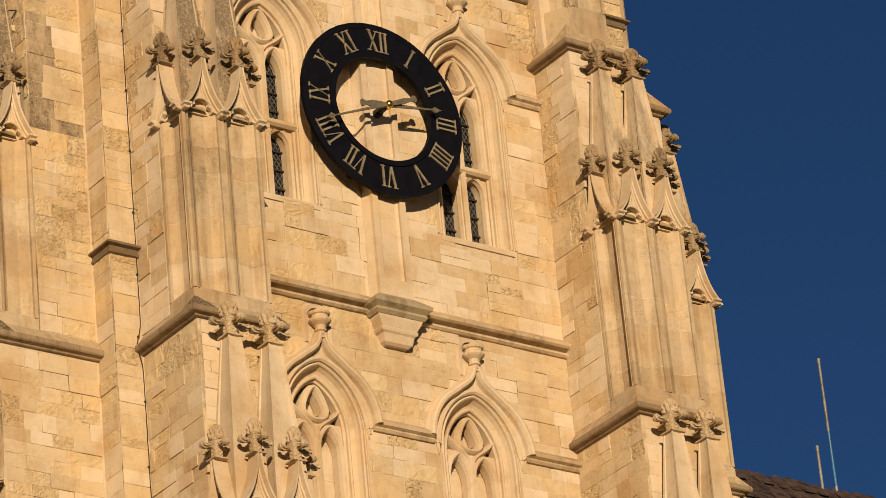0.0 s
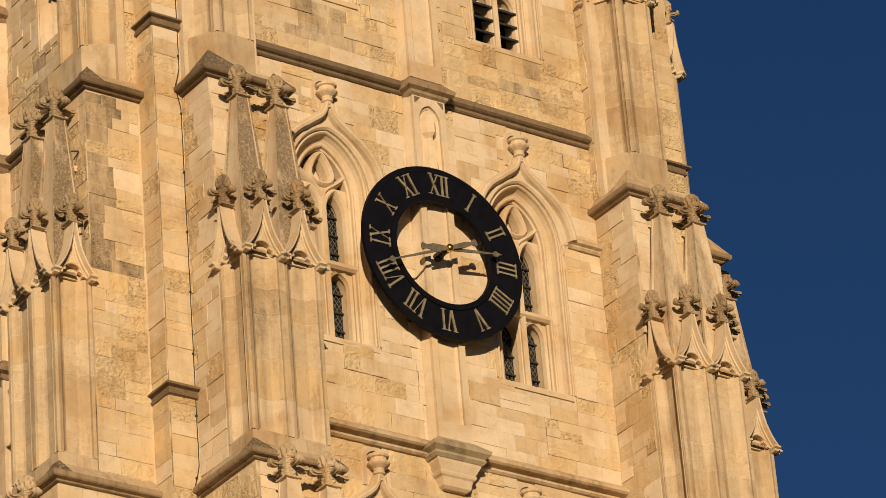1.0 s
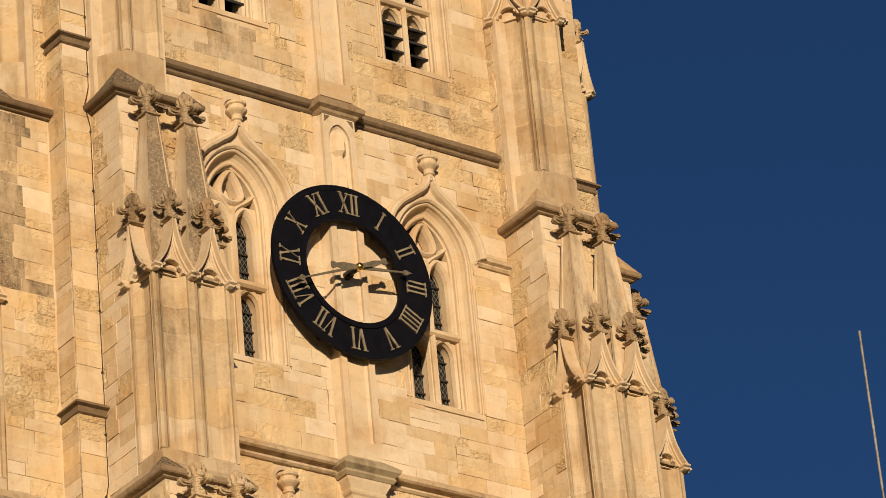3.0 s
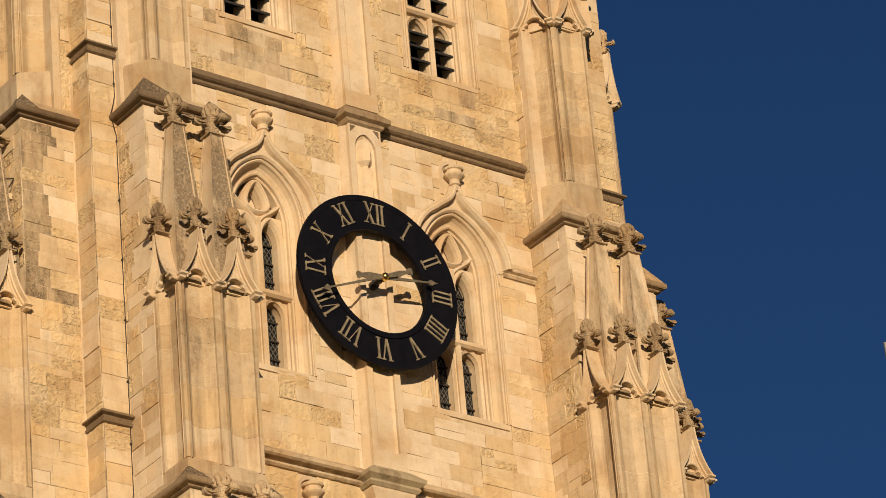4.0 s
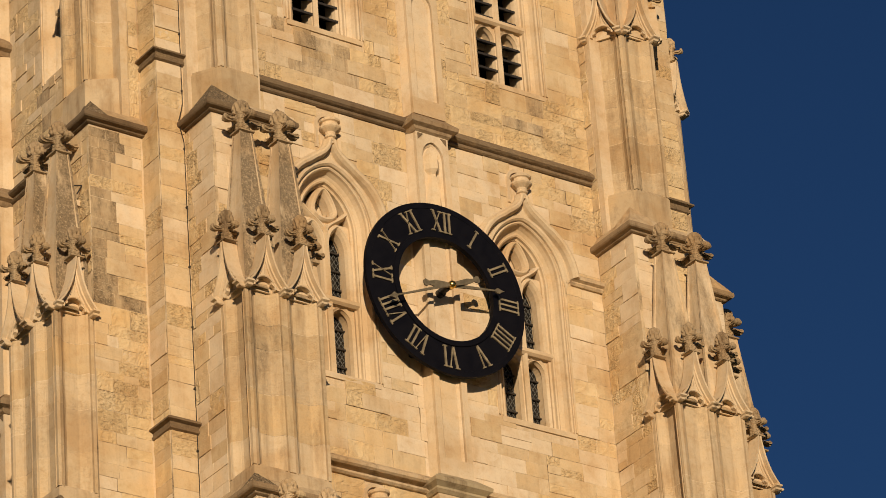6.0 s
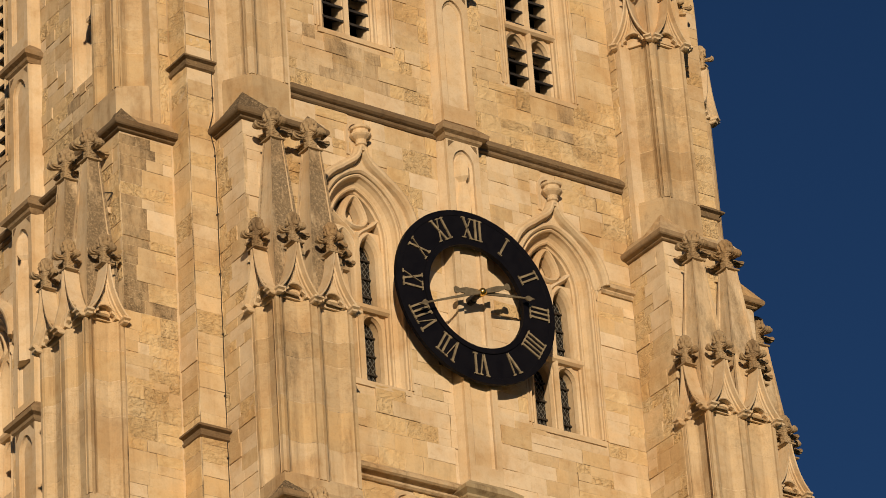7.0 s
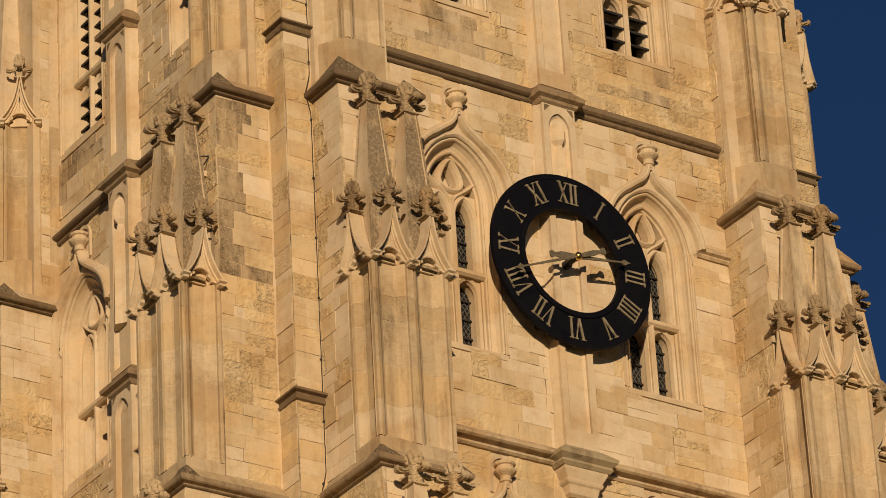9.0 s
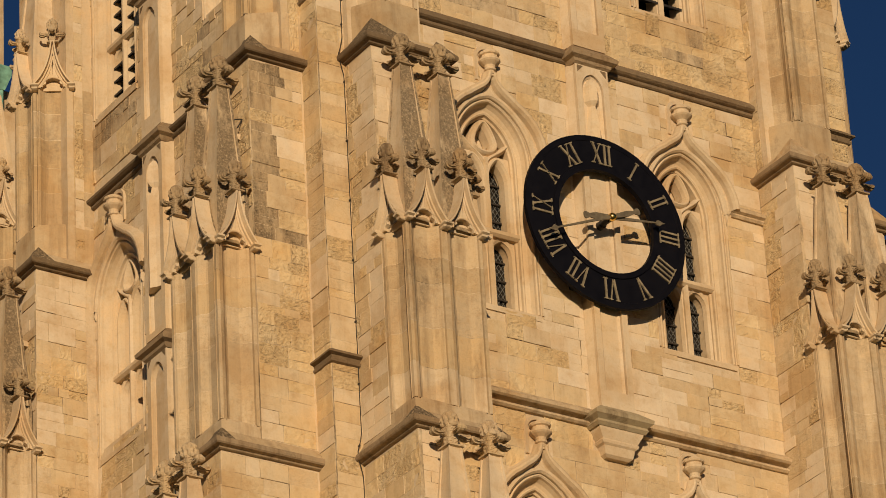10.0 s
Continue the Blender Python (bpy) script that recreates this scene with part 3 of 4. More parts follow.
def gablet_mesh(w, h):
    """A gablet with thin hollow-sided limbs over a cusped arch; x across, foot at z 0, face towards -y."""
    bm = bmesh.new()
    hw = w / 2
    left, path = gablet_line(hw, h)
    sweep(bm, path, [(-0.050, 0.03), (-0.045, 0.075), (-0.022, 0.085), (-0.012, 0.165), (0.016, 0.17), (0.022, 0.0), (0.02, -0.09), (-0.02, -0.09)])
    # second, inner order of the limbs
    inner = [(x * 0.60, 0.07 + z * 0.62) for x, z in path]
    sweep(bm, inner[2:-2], [(-0.022, 0.02), (-0.018, 0.055), (0.010, 0.06), (0.02, 0.02)])
    # field behind the limbs, and the round arch below it
    field = [(x * 0.96, z) for x, z in left] + [(-x * 0.96, z) for x, z in left[::-1]]
    a = hw * 0.56
    arch = arc_points(0, 0.0, a, 0, 180, 10)
    half = len(field) // 2
    plate(bm, field[:half] + [(0, a)] + arch[6:], -0.035, 0.085)
    plate(bm, field[half:] + arch[:5] + [(0, a)], -0.035, 0.085)
    sweep(bm, arch, [(-0.02, 0.0), (-0.02, 0.045), (0.0, 0.055), (0.014, 0.045), (0.014, 0.0)])
    # pointed cusps
    for sx in (-1, 1):
        plate(bm, [(sx * a * 0.97, a * 0.22), (sx * a * 0.60, a * 0.42), (sx * a * 0.66, a * 0.74)], -0.036, 0.03)
    plate(bm, [(-hw * 0.9, -0.01), (0, -0.01), (hw * 0.9, -0.01), (hw * 0.34, h * 0.30), (0.03, h * 0.86), (-0.03, h * 0.86), (-hw * 0.34, h * 0.30)], 0.08, 0.12)
    # moulded stops under the feet
    for s in (-1, 1):
        x0, x1 = sorted((s * (hw + 0.04), s * (hw - 0.08)))
        ring_band(bm, [(x0 + 0.03, -0.07, x1 - 0.02, 0.03, -0.075), (x0 + 0.012, -0.115, x1 - 0.005, 0.03, -0.06), (x0 + 0.01, -0.125, x1, 0.03, -0.03), (x0 - 0.012, -0.17, x1 + 0.005, 0.03, -0.012), (x0 - 0.012, -0.17, x1 + 0.005, 0.03, 0.018), (x0 + 0.015, -0.12, x1 - 0.015, 0.03, 0.045)])
    return bm


def gablet_roof_mesh(w, h):
    """The hollow saddle that runs back from a gablet into the pinnacle behind."""
    bm = bmesh.new()
    left, path = gablet_line(w / 2 + 0.02, h + 0.02, 14)
    path = path[1:-1]
    rings = []
    for i in range(7):
        y = -0.145 + 0.60 * i / 6
        skin = [(x * 1.02 + 0.006 * noise.noise(Vector((x * 9, y * 9, z * 9))), y, z + 0.012 * noise.noise(Vector((x * 11, y * 11, 5 + z * 11)))) for x, z in path]
        rings.append(skin + [(x * 0.97, q, z - 0.012) for x, q, z in skin[::-1]])
    return loft(bm, rings)


def spire_mesh(b, t, h):
    """A square tapering pinnacle with a roll on every arris and a sunk face between."""
    rings = []
    for s, z in ((b, 0.0), (b, 0.80), (t, h)):
        e, k = s / 2, s / 2
        r, d = 0.22 * k, 0.17 * k
        ring = []
        for q in range(4):
            a = q * math.pi / 2
            for x, y in ((-e, -e), (-e + r, -e + d * 0.12), (-e + r * 1.25, -e + d * 0.8), (0, -e + d), (e - r * 1.25, -e + d * 0.8), (e - r, -e + d * 0.12)):
                ring.append((x * math.cos(a) - y * math.sin(a), x * math.sin(a) + y * math.cos(a), z))
        rings.append(ring)
    return loft(bmesh.new(), rings)


GABLETS = {w: shape_mesh(gablet_mesh(w, h), "gablet", M_ASHLAR) for w, h in ((0.735, 0.88), (0.70, 0.88))}
ROOFS = {w: shape_mesh(gablet_roof_mesh(w, 0.88), "saddle", M_SADDLE) for w in GABLETS}
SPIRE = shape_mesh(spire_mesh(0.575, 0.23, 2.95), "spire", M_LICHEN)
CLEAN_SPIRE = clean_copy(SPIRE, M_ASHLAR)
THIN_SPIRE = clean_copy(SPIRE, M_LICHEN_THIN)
CLEAN_ROOFS = {w: clean_copy(me, M_ASHLAR) for w, me in ROOFS.items()}


def mesh_part(name, me, parent, m, label=""):
    ob = new(name, me)
    ob.parent = parent
    ob.matrix_basis = m
    if label:
        tagged(ob, label)
    return ob


def panelled(points, sunk=0.13, margin=0.085, splay=0.15):
    """A plan outline whose marked sides (x, y, panels) carry sunk panels with hollow splays and a quirk."""
    out = []
    n = len(points)
    for i, (x, y, panels) in enumerate(points):
        x1, y1 = points[(i + 1) % n][:2]
        d = Vector((x1 - x, y1 - y))
        out.append((x, y))
        if not panels:
            continue
        w = d.length / panels
        d.normalize()
        nin = Vector((-d.y, d.x))
        half = ((margin - 0.028, 0), (margin - 0.024, 0.05), (margin, 0.05), (margin + 0.004, 0.0), (margin + 0.03, 0.012), (margin + splay * 0.4, sunk * 0.42), (margin + splay * 0.75, sunk * 0.86), (margin + splay, sunk))
        for k in range(panels):
            for s, q in half + tuple((w - s, q) for s, q in half[::-1]):
                p = Vector((x, y)) + d * (k * w + s) + nin * q
                out.append((p.x, p.y))
    return out


def rod(bm, points, r):
    """A thin bent bar through a few points."""
    for a, b in zip(points, points[1:]):
        a, b = Vector(a), Vector(b)
        q = (b - a).to_track_quat("Z", "Y").to_matrix()
        loft(bm, [[tuple(p + q @ Vector((r * math.cos(k * math.pi / 3), r * math.sin(k * math.pi / 3), 0))) for k in range(6)] for p in (a, b)])
    return bm


W = B_OUT - B_IN
PROJ = {-2: 3.25, -1: 2.48, 0: 1.74, 1: 1.00, 2: 0.36}
LEDGE = {-1: 22.6, 0: 29.62, 1: 36.72, 2: 43.8}
RISE = 3.58


def buttress(m, seed, stones, label, upper=4.28, lichened=False, thin=False):
    """x from 0 to W along the wall, -y outward."""
    b = thing("buttress", m, label, "buttress", "tower buttresses")
    e = 0.03
    # plain foot
    bm = bmesh.new()
    box(bm, 0, -PROJ[-1], 0, W, 0.3, LEDGE[-1])
    part("foot", bm, M_MORTAR, b)
    for k in (-1, 0, 1):
        z0, z1 = LEDGE[k], LEDGE[k + 1]
        zg = z0 + (RISE if k < 1 else upper)
        zp = z0 + (0.50 if k < 1 else 1.02)
        p, pn = PROJ[k], PROJ[k + 1]
        # body behind the pinnacles
        bm = bmesh.new()
        box(bm, e + 0.001, -pn + e + 0.001, z0, W - e - 0.001, 0.3, z1)
        part("body", bm, M_MORTAR, b)
        # ledge and its weathering
        bm = bmesh.new()
        f = -p
        ring_band(bm, [(q[0], f + q[0], W - q[0], 0.3, z0 + q[1]) for q in ((-0.005, -0.045), (-0.03, -0.035), (-0.04, -0.012), (-0.115, 0.0), (-0.135, 0.02), (-0.14, 0.06), (-0.13, 0.10), (-0.10, 0.118))])
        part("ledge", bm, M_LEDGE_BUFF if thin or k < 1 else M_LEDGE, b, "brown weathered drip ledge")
        bm = bmesh.new()
        ring_band(bm, [(-0.10, f - 0.10, W + 0.10, 0.3, z0 + 0.11), (0.03, f + 0.07, W - 0.03, 0.3, z0 + 0.30)])
        part("weathering", bm, M_SHAFT, b, "sloping weathered stone above the ledge")
        # mossy pyramids on the corners of the ledge
        for sx in (0, 1):
            cx0 = -0.12 if sx == 0 else W + 0.12
            dx = 1 if sx == 0 else -1
            h = (0.50, 0.34)[sx] if k == 1 else 0.26
            r = (0.62, 0.44)[sx] if k == 1 else 0.34
            far = (0.98, 0.50)[sx] if k == 1 else 0.50
            bm = bmesh.new()
            # two slopes that meet on a hip, broken into uneven crusts
            corner, top = Vector((cx0, f - 0.12, z0 + 0.10)), Vector((cx0 + dx * r * 0.5, f - 0.10 + r * 0.5, z0 + 0.10 + h))
            for end in (Vector((cx0 + dx * far, f - 0.10, z0 + 0.10)), Vector((cx0, f - 0.12 + r, z0 + 0.10))):
                n = 7
                grid = {}
                for i in range(n + 1):
                    for j in range(n + 1 - i):
                        at = corner + (end - corner) * (i / n) + (top - corner) * (j / n)
                        if i and j and i + j < n:
                            at += Vector((0, 0, 0.07 * noise.noise(at * 11 + Vector((seed, 0, 0)))))
                        grid[i, j] = bm.verts.new(at)
                for i in range(n):
                    for j in range(n - i):
                        bm.faces.new((grid[i, j], grid[i + 1, j], grid[i, j + 1]))
                        if i + j < n - 1:
                            bm.faces.new((grid[i + 1, j], grid[i + 1, j + 1], grid[i, j + 1]))
                back = bm.verts.new(Vector((top.x, top.y, z0 + 0.10)))
                bm.faces.new((grid[n, 0], back, grid[0, n]))
            bmesh.ops.remove_doubles(bm, verts=bm.verts, dist=0.0005)
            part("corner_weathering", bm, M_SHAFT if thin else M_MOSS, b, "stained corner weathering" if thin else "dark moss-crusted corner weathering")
        if k < 1:
            pts = [(e, -pn, 1), (e, -p + 0.05, 2), (W - e, -p + 0.05, 1), (W - e, -pn, 0)]
            faces = [((e, -pn), (e, -p + 0.05)), ((e, -p + 0.05), (W / 2, -p + 0.05)), ((W / 2, -p + 0.05), (W - e, -p + 0.05)), ((W - e, -p + 0.05), (W - e, -pn))]
            base = [(e, -pn), (e, -p + 0.05), (W - e, -p + 0.05), (W - e, -pn)]
        else:
            x0, x1, ys, p = 0.385, W - 0.385, 0.20, 0.86
            pts = [(e, -ys, 1), (x0, -p + 0.06, 1), (x1, -p + 0.06, 1), (W - e, -ys, 0), (W - e, 0.2, 0), (e, 0.2, 0)]
            faces = [((e, -ys), (x0, -p + 0.06)), ((x0, -p + 0.06), (x1, -p + 0.06)), ((x1, -p + 0.06), (W - e, -ys))]
            base = [q[:2] for q in pts]
        outline = panelled(pts)
        rj = random.Random(seed * 3 + k)
        za = zp
        while za < zg - 0.01:
            h = rj.uniform(0.42, 0.78)
            if zg - za - h < 0.3:
                h = zg - za
            bm = bmesh.new()
            prism(bm, outline, za + 0.0055, za + h - 0.0055)
            part("panelled_course", bm, M_SHAFT, b, "stained limestone shaft course with sunk panels")
            bm = bmesh.new()
            prism(bm, outline, za - 0.0050, za + 0.0050)
            part("lime_joint", bm, M_JOINT, b, "pale lime joint")
            za += h
        bm = bmesh.new()
        loft(bm, [[(x, y, z0 + 0.2) for x, y in base], [(x, y, zp - 0.05) for x, y in base], [(x + (W / 2 - x) * 0.03, y + (0.03 if y < -0.3 else 0), zp + 0.02) for x, y in base]])
        part("plinth", bm, M_SHAFT, b)
        # gablets round the head of the shaft, each with its finial
        for (ax, ay), (bx, by) in faces:
            d = Vector((bx - ax, by - ay))
            ang = math.degrees(math.atan2(d.y, d.x))
            w = 0.735 if k < 1 else 0.70
            gm = pose((ax + bx) / 2, (ay + by) / 2, zg, 0, 0, ang) @ Matrix.Diagonal((d.length / w, 1, 1, 1))
            g = mesh_part("gablet", GABLETS[w], b, gm)
            mesh_part("saddle", ROOFS[w] if k == 0 else CLEAN_ROOFS[w], g, pose(0, 0, 0), "lichen-spotted hollow saddle" if k == 0 else "")
            finial(b, pose((ax + bx) / 2, (ay + by) / 2, zg + 0.86, 0, 0, ang) @ Matrix.Translation((0, -0.06, 0)) @ Matrix.Diagonal((*((0.82, 0.82, 0.94) if k < 1 else (0.68, 0.68, 0.85)), 1)), "weathered carved foliage finial", k != 0)
        # pinnacles
        if k < 1:
            for cx in (W * 0.25 + 0.01, W * 0.75 - 0.01):
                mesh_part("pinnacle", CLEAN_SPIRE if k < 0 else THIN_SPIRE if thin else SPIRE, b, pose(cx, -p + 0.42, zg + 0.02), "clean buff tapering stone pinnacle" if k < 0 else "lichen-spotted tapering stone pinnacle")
                finial(b, pose(cx, -p + 0.42, zg + 2.95), "large carved foliage finial", k < 0)
                bm = bmesh.new()
                box(bm, cx - 0.06, -p + 0.4, zg + 2.1, cx + 0.06, -pn + 0.02, zg + 2.2)
                part("tie", bm, M_ASHLAR, b)
        else:
            mesh_part("pinnacle", CLEAN_SPIRE, b, pose(W / 2, -0.45, zg + 0.02) @ Matrix.Diagonal((1.2, 1.2, 1, 1)), "tapering stone pinnacle")
        # coursed stones on the plain faces
        if stones:
            span = pn if k < 1 else ys
            for side in stones:
                # u grows outward on the near side and inward on the far one
                m_side = pose(e - 0.001, 0, 0, 0, 0, -90) if side == "l" else pose(W - e + 0.001, -span, 0, 0, 0, 90)
                r = courses(0.02, span - 0.01, z0 + 0.31, z1 - 0.08, None, seed + k * 5, long=(0.22, 0.55))
                choose = None
                if lichened and side == "r" and k == 0:
                    choose = lambda u, z, r: "dark" if z > zg + 0.1 and u < 0.52 + 0.25 * math.sin(z * 4) and r.random() < 0.86 else None
                if side == "l" and k == 0:
                    choose = lambda u, z, r: "pale" if z > zg + 1.75 and u > 0.45 else None
                lay(b, m_side, r, seed + k, 110, choose=choose)
            if k < 1:
                front = pose(0, -pn + e - 0.001, 0)
                r = courses(e, W - e, zg + 0.8, z1 - 0.07, None, seed + k * 9 + 2, long=(0.25, 0.7))
                lay(b, front, r, seed + k, 60, choose=lambda u, z, r: "pale" if z > zg + 1.75 and u < 0.62 else None)
    if lichened:
        part("iron_hook", rod(bmesh.new(), [(1.18, -1.20, 35.60), (1.21, -0.98, 35.65), (1.21, -1.08, 35.47)], 0.011), M_WIRE, b, "bent black iron hook")
    return b


LAB = "stepped limestone angle buttress with panelled shaft and twin pinnacles"
for i, (m, less) in enumerate(FACES):
    for s in (-1, 1):
        x0 = -B_OUT + less if s < 0 else B_IN - less
        out, near, dz = (-0.25 if i == 3 else 0.0, 0.0, 0.0) if i != 1 else ((-0.28, 0.0, 0.0) if s > 0 else (-0.19, 0.42, -0.28))
        buttress(m @ Matrix.Translation((x0 + near, out, dz)), 100 + 20 * i + s, {0: "l", 1: "r", 2: "", 3: "l" if s < 0 else ""}[i], LAB, {0: 4.20, 1: 3.78 if s < 0 else 4.28, 2: 4.28, 3: 3.93}[i], i == 1 and s > 0, i == 3 or (i == 0 and s > 0))
# a further buttress and wall of the church behind, with its copper pipe
buttress(pose(-4.42, 14.7, 0), 777, "", "weathered limestone buttress of the wall behind the tower")
bm = bmesh.new()
box(bm, -12.0, 15.0, 0, -3.02, 16.2, 49.0)
box(bm, -3.018, 15.1, 0, -1.2, 16.2, 44.75)
tagged(finish(bm, "wall_behind", M_SHAFT), "weathered limestone wall behind the tower", "wall", "", "structure")
pipe = thing("downpipe", pose(-3.14, 14.9, 0), "green copper downpipe on the rear wall", "pipe")
bm = bmesh.new()
loft(bm, [[(0.05 * math.cos(a * math.pi / 5), 0.05 * math.sin(a * math.pi / 5), z) for a in range(10)] for z in (0.0, 45.0)])
part("tube", bm, M_COPPER, pipe)
bm = bmesh.new()
ring_band(bm, [(-0.06, -0.06, 0.06, 0.1, 44.6), (-0.16, -0.16, 0.16, 0.1, 44.9), (-0.16, -0.16, 0.16, 0.1, 45.1)])
part("hopper", bm, M_COPPER, pipe)


# ---- windows with hooded arches ----
JAMB = [(0.05, -0.30), (0.05, 0.016), (0.015, 0.016), (0.01, -0.03), (-0.01, -0.035), (-0.02, 0.0), (-0.045, 0.012), (-0.065, -0.01), (-0.07, -0.06), (-0.10, -0.13), (-0.14, -0.17), (-0.18, -0.185), (-0.185, -0.15), (-0.205, -0.135), (-0.23, -0.15), (-0.235, -0.20), (-0.265, -0.22), (-0.265, -0.38), (0.05, -0.38)]
HOOD = [(-0.12, -0.03), (-0.12, 0.03), (-0.095, 0.05), (-0.075, 0.035), (-0.07, 0.055), (-0.06, 0.12), (-0.03, 0.175), (0.015, 0.185), (0.05, 0.165), (0.07, 0.10), (0.10, 0.045), (0.105, -0.03)]
ROLL = [(0.062, -0.16), (0.062, -0.02), (0.04, 0.045), (0.012, 0.085), (-0.012, 0.085), (-0.04, 0.045), (-0.062, -0.02), (-0.062, -0.16)]


def shifted(profile, out):
    return [(a, q + out) for a, q in profile]


def around_light(bm, c, hw, lo, spring, apex, x0, x1, top, y0, y1):
    """A stone slab with a pointed light cut through it."""
    arch = pointed(hw, lo, spring, apex, 6, c)
    half = len(arch) // 2
    plate(bm, arch[:half + 1] + [(c, top), (x0, top), (x0, lo)], y0, y1)
    plate(bm, arch[half:] + [(x1, lo), (x1, top), (c, top)], y0, y1)


def window(name, m, cx, k, fill, label, group, less=0.0):
    _, sill, spring, apex, hw = WIN[k]
    w = thing(name, m @ Matrix.Translation((cx, 0, 0)), label, "window", group, "structure")
    bm = bmesh.new()
    sweep(bm, pointed(hw, sill, spring, apex, 12), JAMB)
    part("jamb", bm, M_ASHLAR, w)
    ihw = hw - 0.265
    iap = apex - 0.30
    # hood, its finial and level stops
    if k < 2:
        bm = bmesh.new()
        zs, za = spring + 0.15, apex + 0.41
        sweep(bm, ogee_arch(0.98, zs, za), HOOD, taper=lambda t: 1 - 0.45 * max(0.0, 1 - abs(t - 0.5) / 0.16))
        sweep(bm, pointed(hw + 0.06, zs - 0.1, spring, apex + 0.04, 12), [(-0.05, -0.03), (-0.05, 0.03), (-0.02, 0.065), (0.03, 0.065), (0.06, -0.03)])
        part("hood", bm, M_ASHLAR, w)
        # smooth field between the arch and its hood
        bm = bmesh.new()
        og = ogee_arch(0.95, zs, za - 0.16)
        inn = pointed(hw + 0.03, spring, spring, apex + 0.03, 15)[1:-1]
        h1, h2 = len(og) // 2, len(inn) // 2
        plate(bm, og[:h1] + [(0, za - 0.16)] + [inn[h2]] + inn[:h2][::-1], -0.038, 0.1)
        plate(bm, og[h1:] + inn[h2 + 1:][::-1] + [inn[h2]] + [(0, za - 0.16)], -0.038, 0.1)
        part("spandrel", bm, M_ASHLAR, w)
        bm = bmesh.new()
        loft(bm, [[(r * math.cos(a * math.pi / 6), -0.10 + r * math.sin(a * math.pi / 6), za + z) for a in range(12)] for r, z in
                  ((0.07, -0.06), (0.066, 0.0), (0.072, 0.045), (0.10, 0.06), (0.105, 0.085), (0.085, 0.105), (0.095, 0.15), (0.165, 0.20), (0.185, 0.225), (0.185, 0.255), (0.145, 0.27), (0.14, 0.325), (0.17, 0.34), (0.18, 0.37), (0.165, 0.39), (0.10, 0.40), (0.085, 0.44), (0.03, 0.465))])
        part("hood_finial", bm, M_ASHLAR, w)
        bm = bmesh.new()
        sweep(bm, pointed(0.22, za - 0.12, za + 0.32, za + 0.54, 6), [(-0.03, 0.0), (-0.03, 0.03), (0.03, 0.045), (0.04, 0.0)])
        part("finial_niche", bm, M_ASHLAR, w)
        bm = bmesh.new()
        prof = [(-0.04, zs - 0.10), (0.05, zs - 0.10), (0.08, zs - 0.06), (0.07, zs - 0.03), (0.13, zs - 0.005), (0.14, zs + 0.05), (0.02, zs + 0.15), (-0.04, zs + 0.15)]
        if k == 1:
            outer = (0.93, B_IN - less - abs(cx) + 0.02)
            inner = (0.92, 1.12)
        else:
            outer = (0.93, B_IN - less - abs(cx) + 0.02)
            inner = (0.92, abs(cx) - 0.001)
        s = 1 if cx > 0 else -1
        run_x(bm, prof, *sorted((s * outer[0], s * outer[1])))
        part("hood_stop", bm, M_STRING, w, "weathered level hood stop")
        bm = bmesh.new()
        run_x(bm, prof, *sorted((-s * inner[0], -s * inner[1])))
        part("hood_stop", bm, M_STRING, w, "weathered level hood stop")
    # tracery: two lights in two tiers below an eye
    trans = sill + 1.45 if k < 2 else sill + 1.37
    lc, lh = ihw / 2, ihw / 2 - 0.058
    tr = 0.26
    bm = bmesh.new()
    for c in (-lc, lc):
        x0, x1 = (c - lc, c + lc)
        around_light(bm, c, lh, sill, trans - 0.34, trans - 0.09, x0, x1, trans, tr, tr + 0.30)
        around_light(bm, c, lh, trans, spring - 0.33, spring + 0.04, x0, x1, spring + 0.16, tr, tr + 0.30)
    part("tracery", bm, M_ASHLAR, w)
    bm = bmesh.new()
    head = pointed(ihw + 0.08, spring + 0.14, spring + 0.15, iap + 0.17, 10)
    plate(bm, head, tr + 0.20, tr + 0.25)
    part("tracery_head", bm, M_ASHLAR, w)
    bm = bmesh.new()
    ez = spring + 0.42
    # a drop-shaped eye, round below and drawn to a point
    eye = [(0.205 * math.cos(radians(a)) * (1 - 0.42 * math.sin(radians(a))), ez + (0.32 if a < 180 else 0.24) * math.sin(radians(a))) for a in range(0, 360, 15)]
    sweep(bm, eye, shifted(ROLL, -tr), True)
    part("eye", bm, M_ASHLAR, w)
    bm = bmesh.new()
    sweep(bm, [(x * 0.80, ez + (z - ez) * 0.80) for x, z in eye], [(0.05, -tr - 0.17), (0.05, -tr - 0.06), (0.02, -tr - 0.10), (-0.01, -tr - 0.16)], True)
    part("eye_hollow", bm, M_ASHLAR, w)
    for sx in (-1, 1):
        bm = bmesh.new()
        bar = bez((sx * 0.02, spring - 0.02), (sx * 0.10, spring + 0.16), (sx * 0.26, spring + 0.14), (sx * (ihw + 0.02), spring + 0.46), 9)
        sweep(bm, bar if sx > 0 else bar[::-1], [(a * 0.8, q) for a, q in shifted(ROLL, -tr - 0.012)])
        part("tracery_bar", bm, M_ASHLAR, w)
    for c in (-lc, lc):
        bm = bmesh.new()
        sweep(bm, pointed(lh + 0.035, trans + 0.03, spring - 0.33, spring + 0.10, 8, c), shifted(ROLL, -tr - 0.02))
        part("light_arch", bm, M_ASHLAR, w)
        bm = bmesh.new()
        sweep(bm, pointed(lh + 0.01, sill + 0.02, trans - 0.34, trans - 0.07, 8, c), [(0.03, -tr), (0.03, -tr + 0.03), (-0.01, -tr + 0.0), (-0.03, -tr - 0.08), (0.03, -tr - 0.08)])
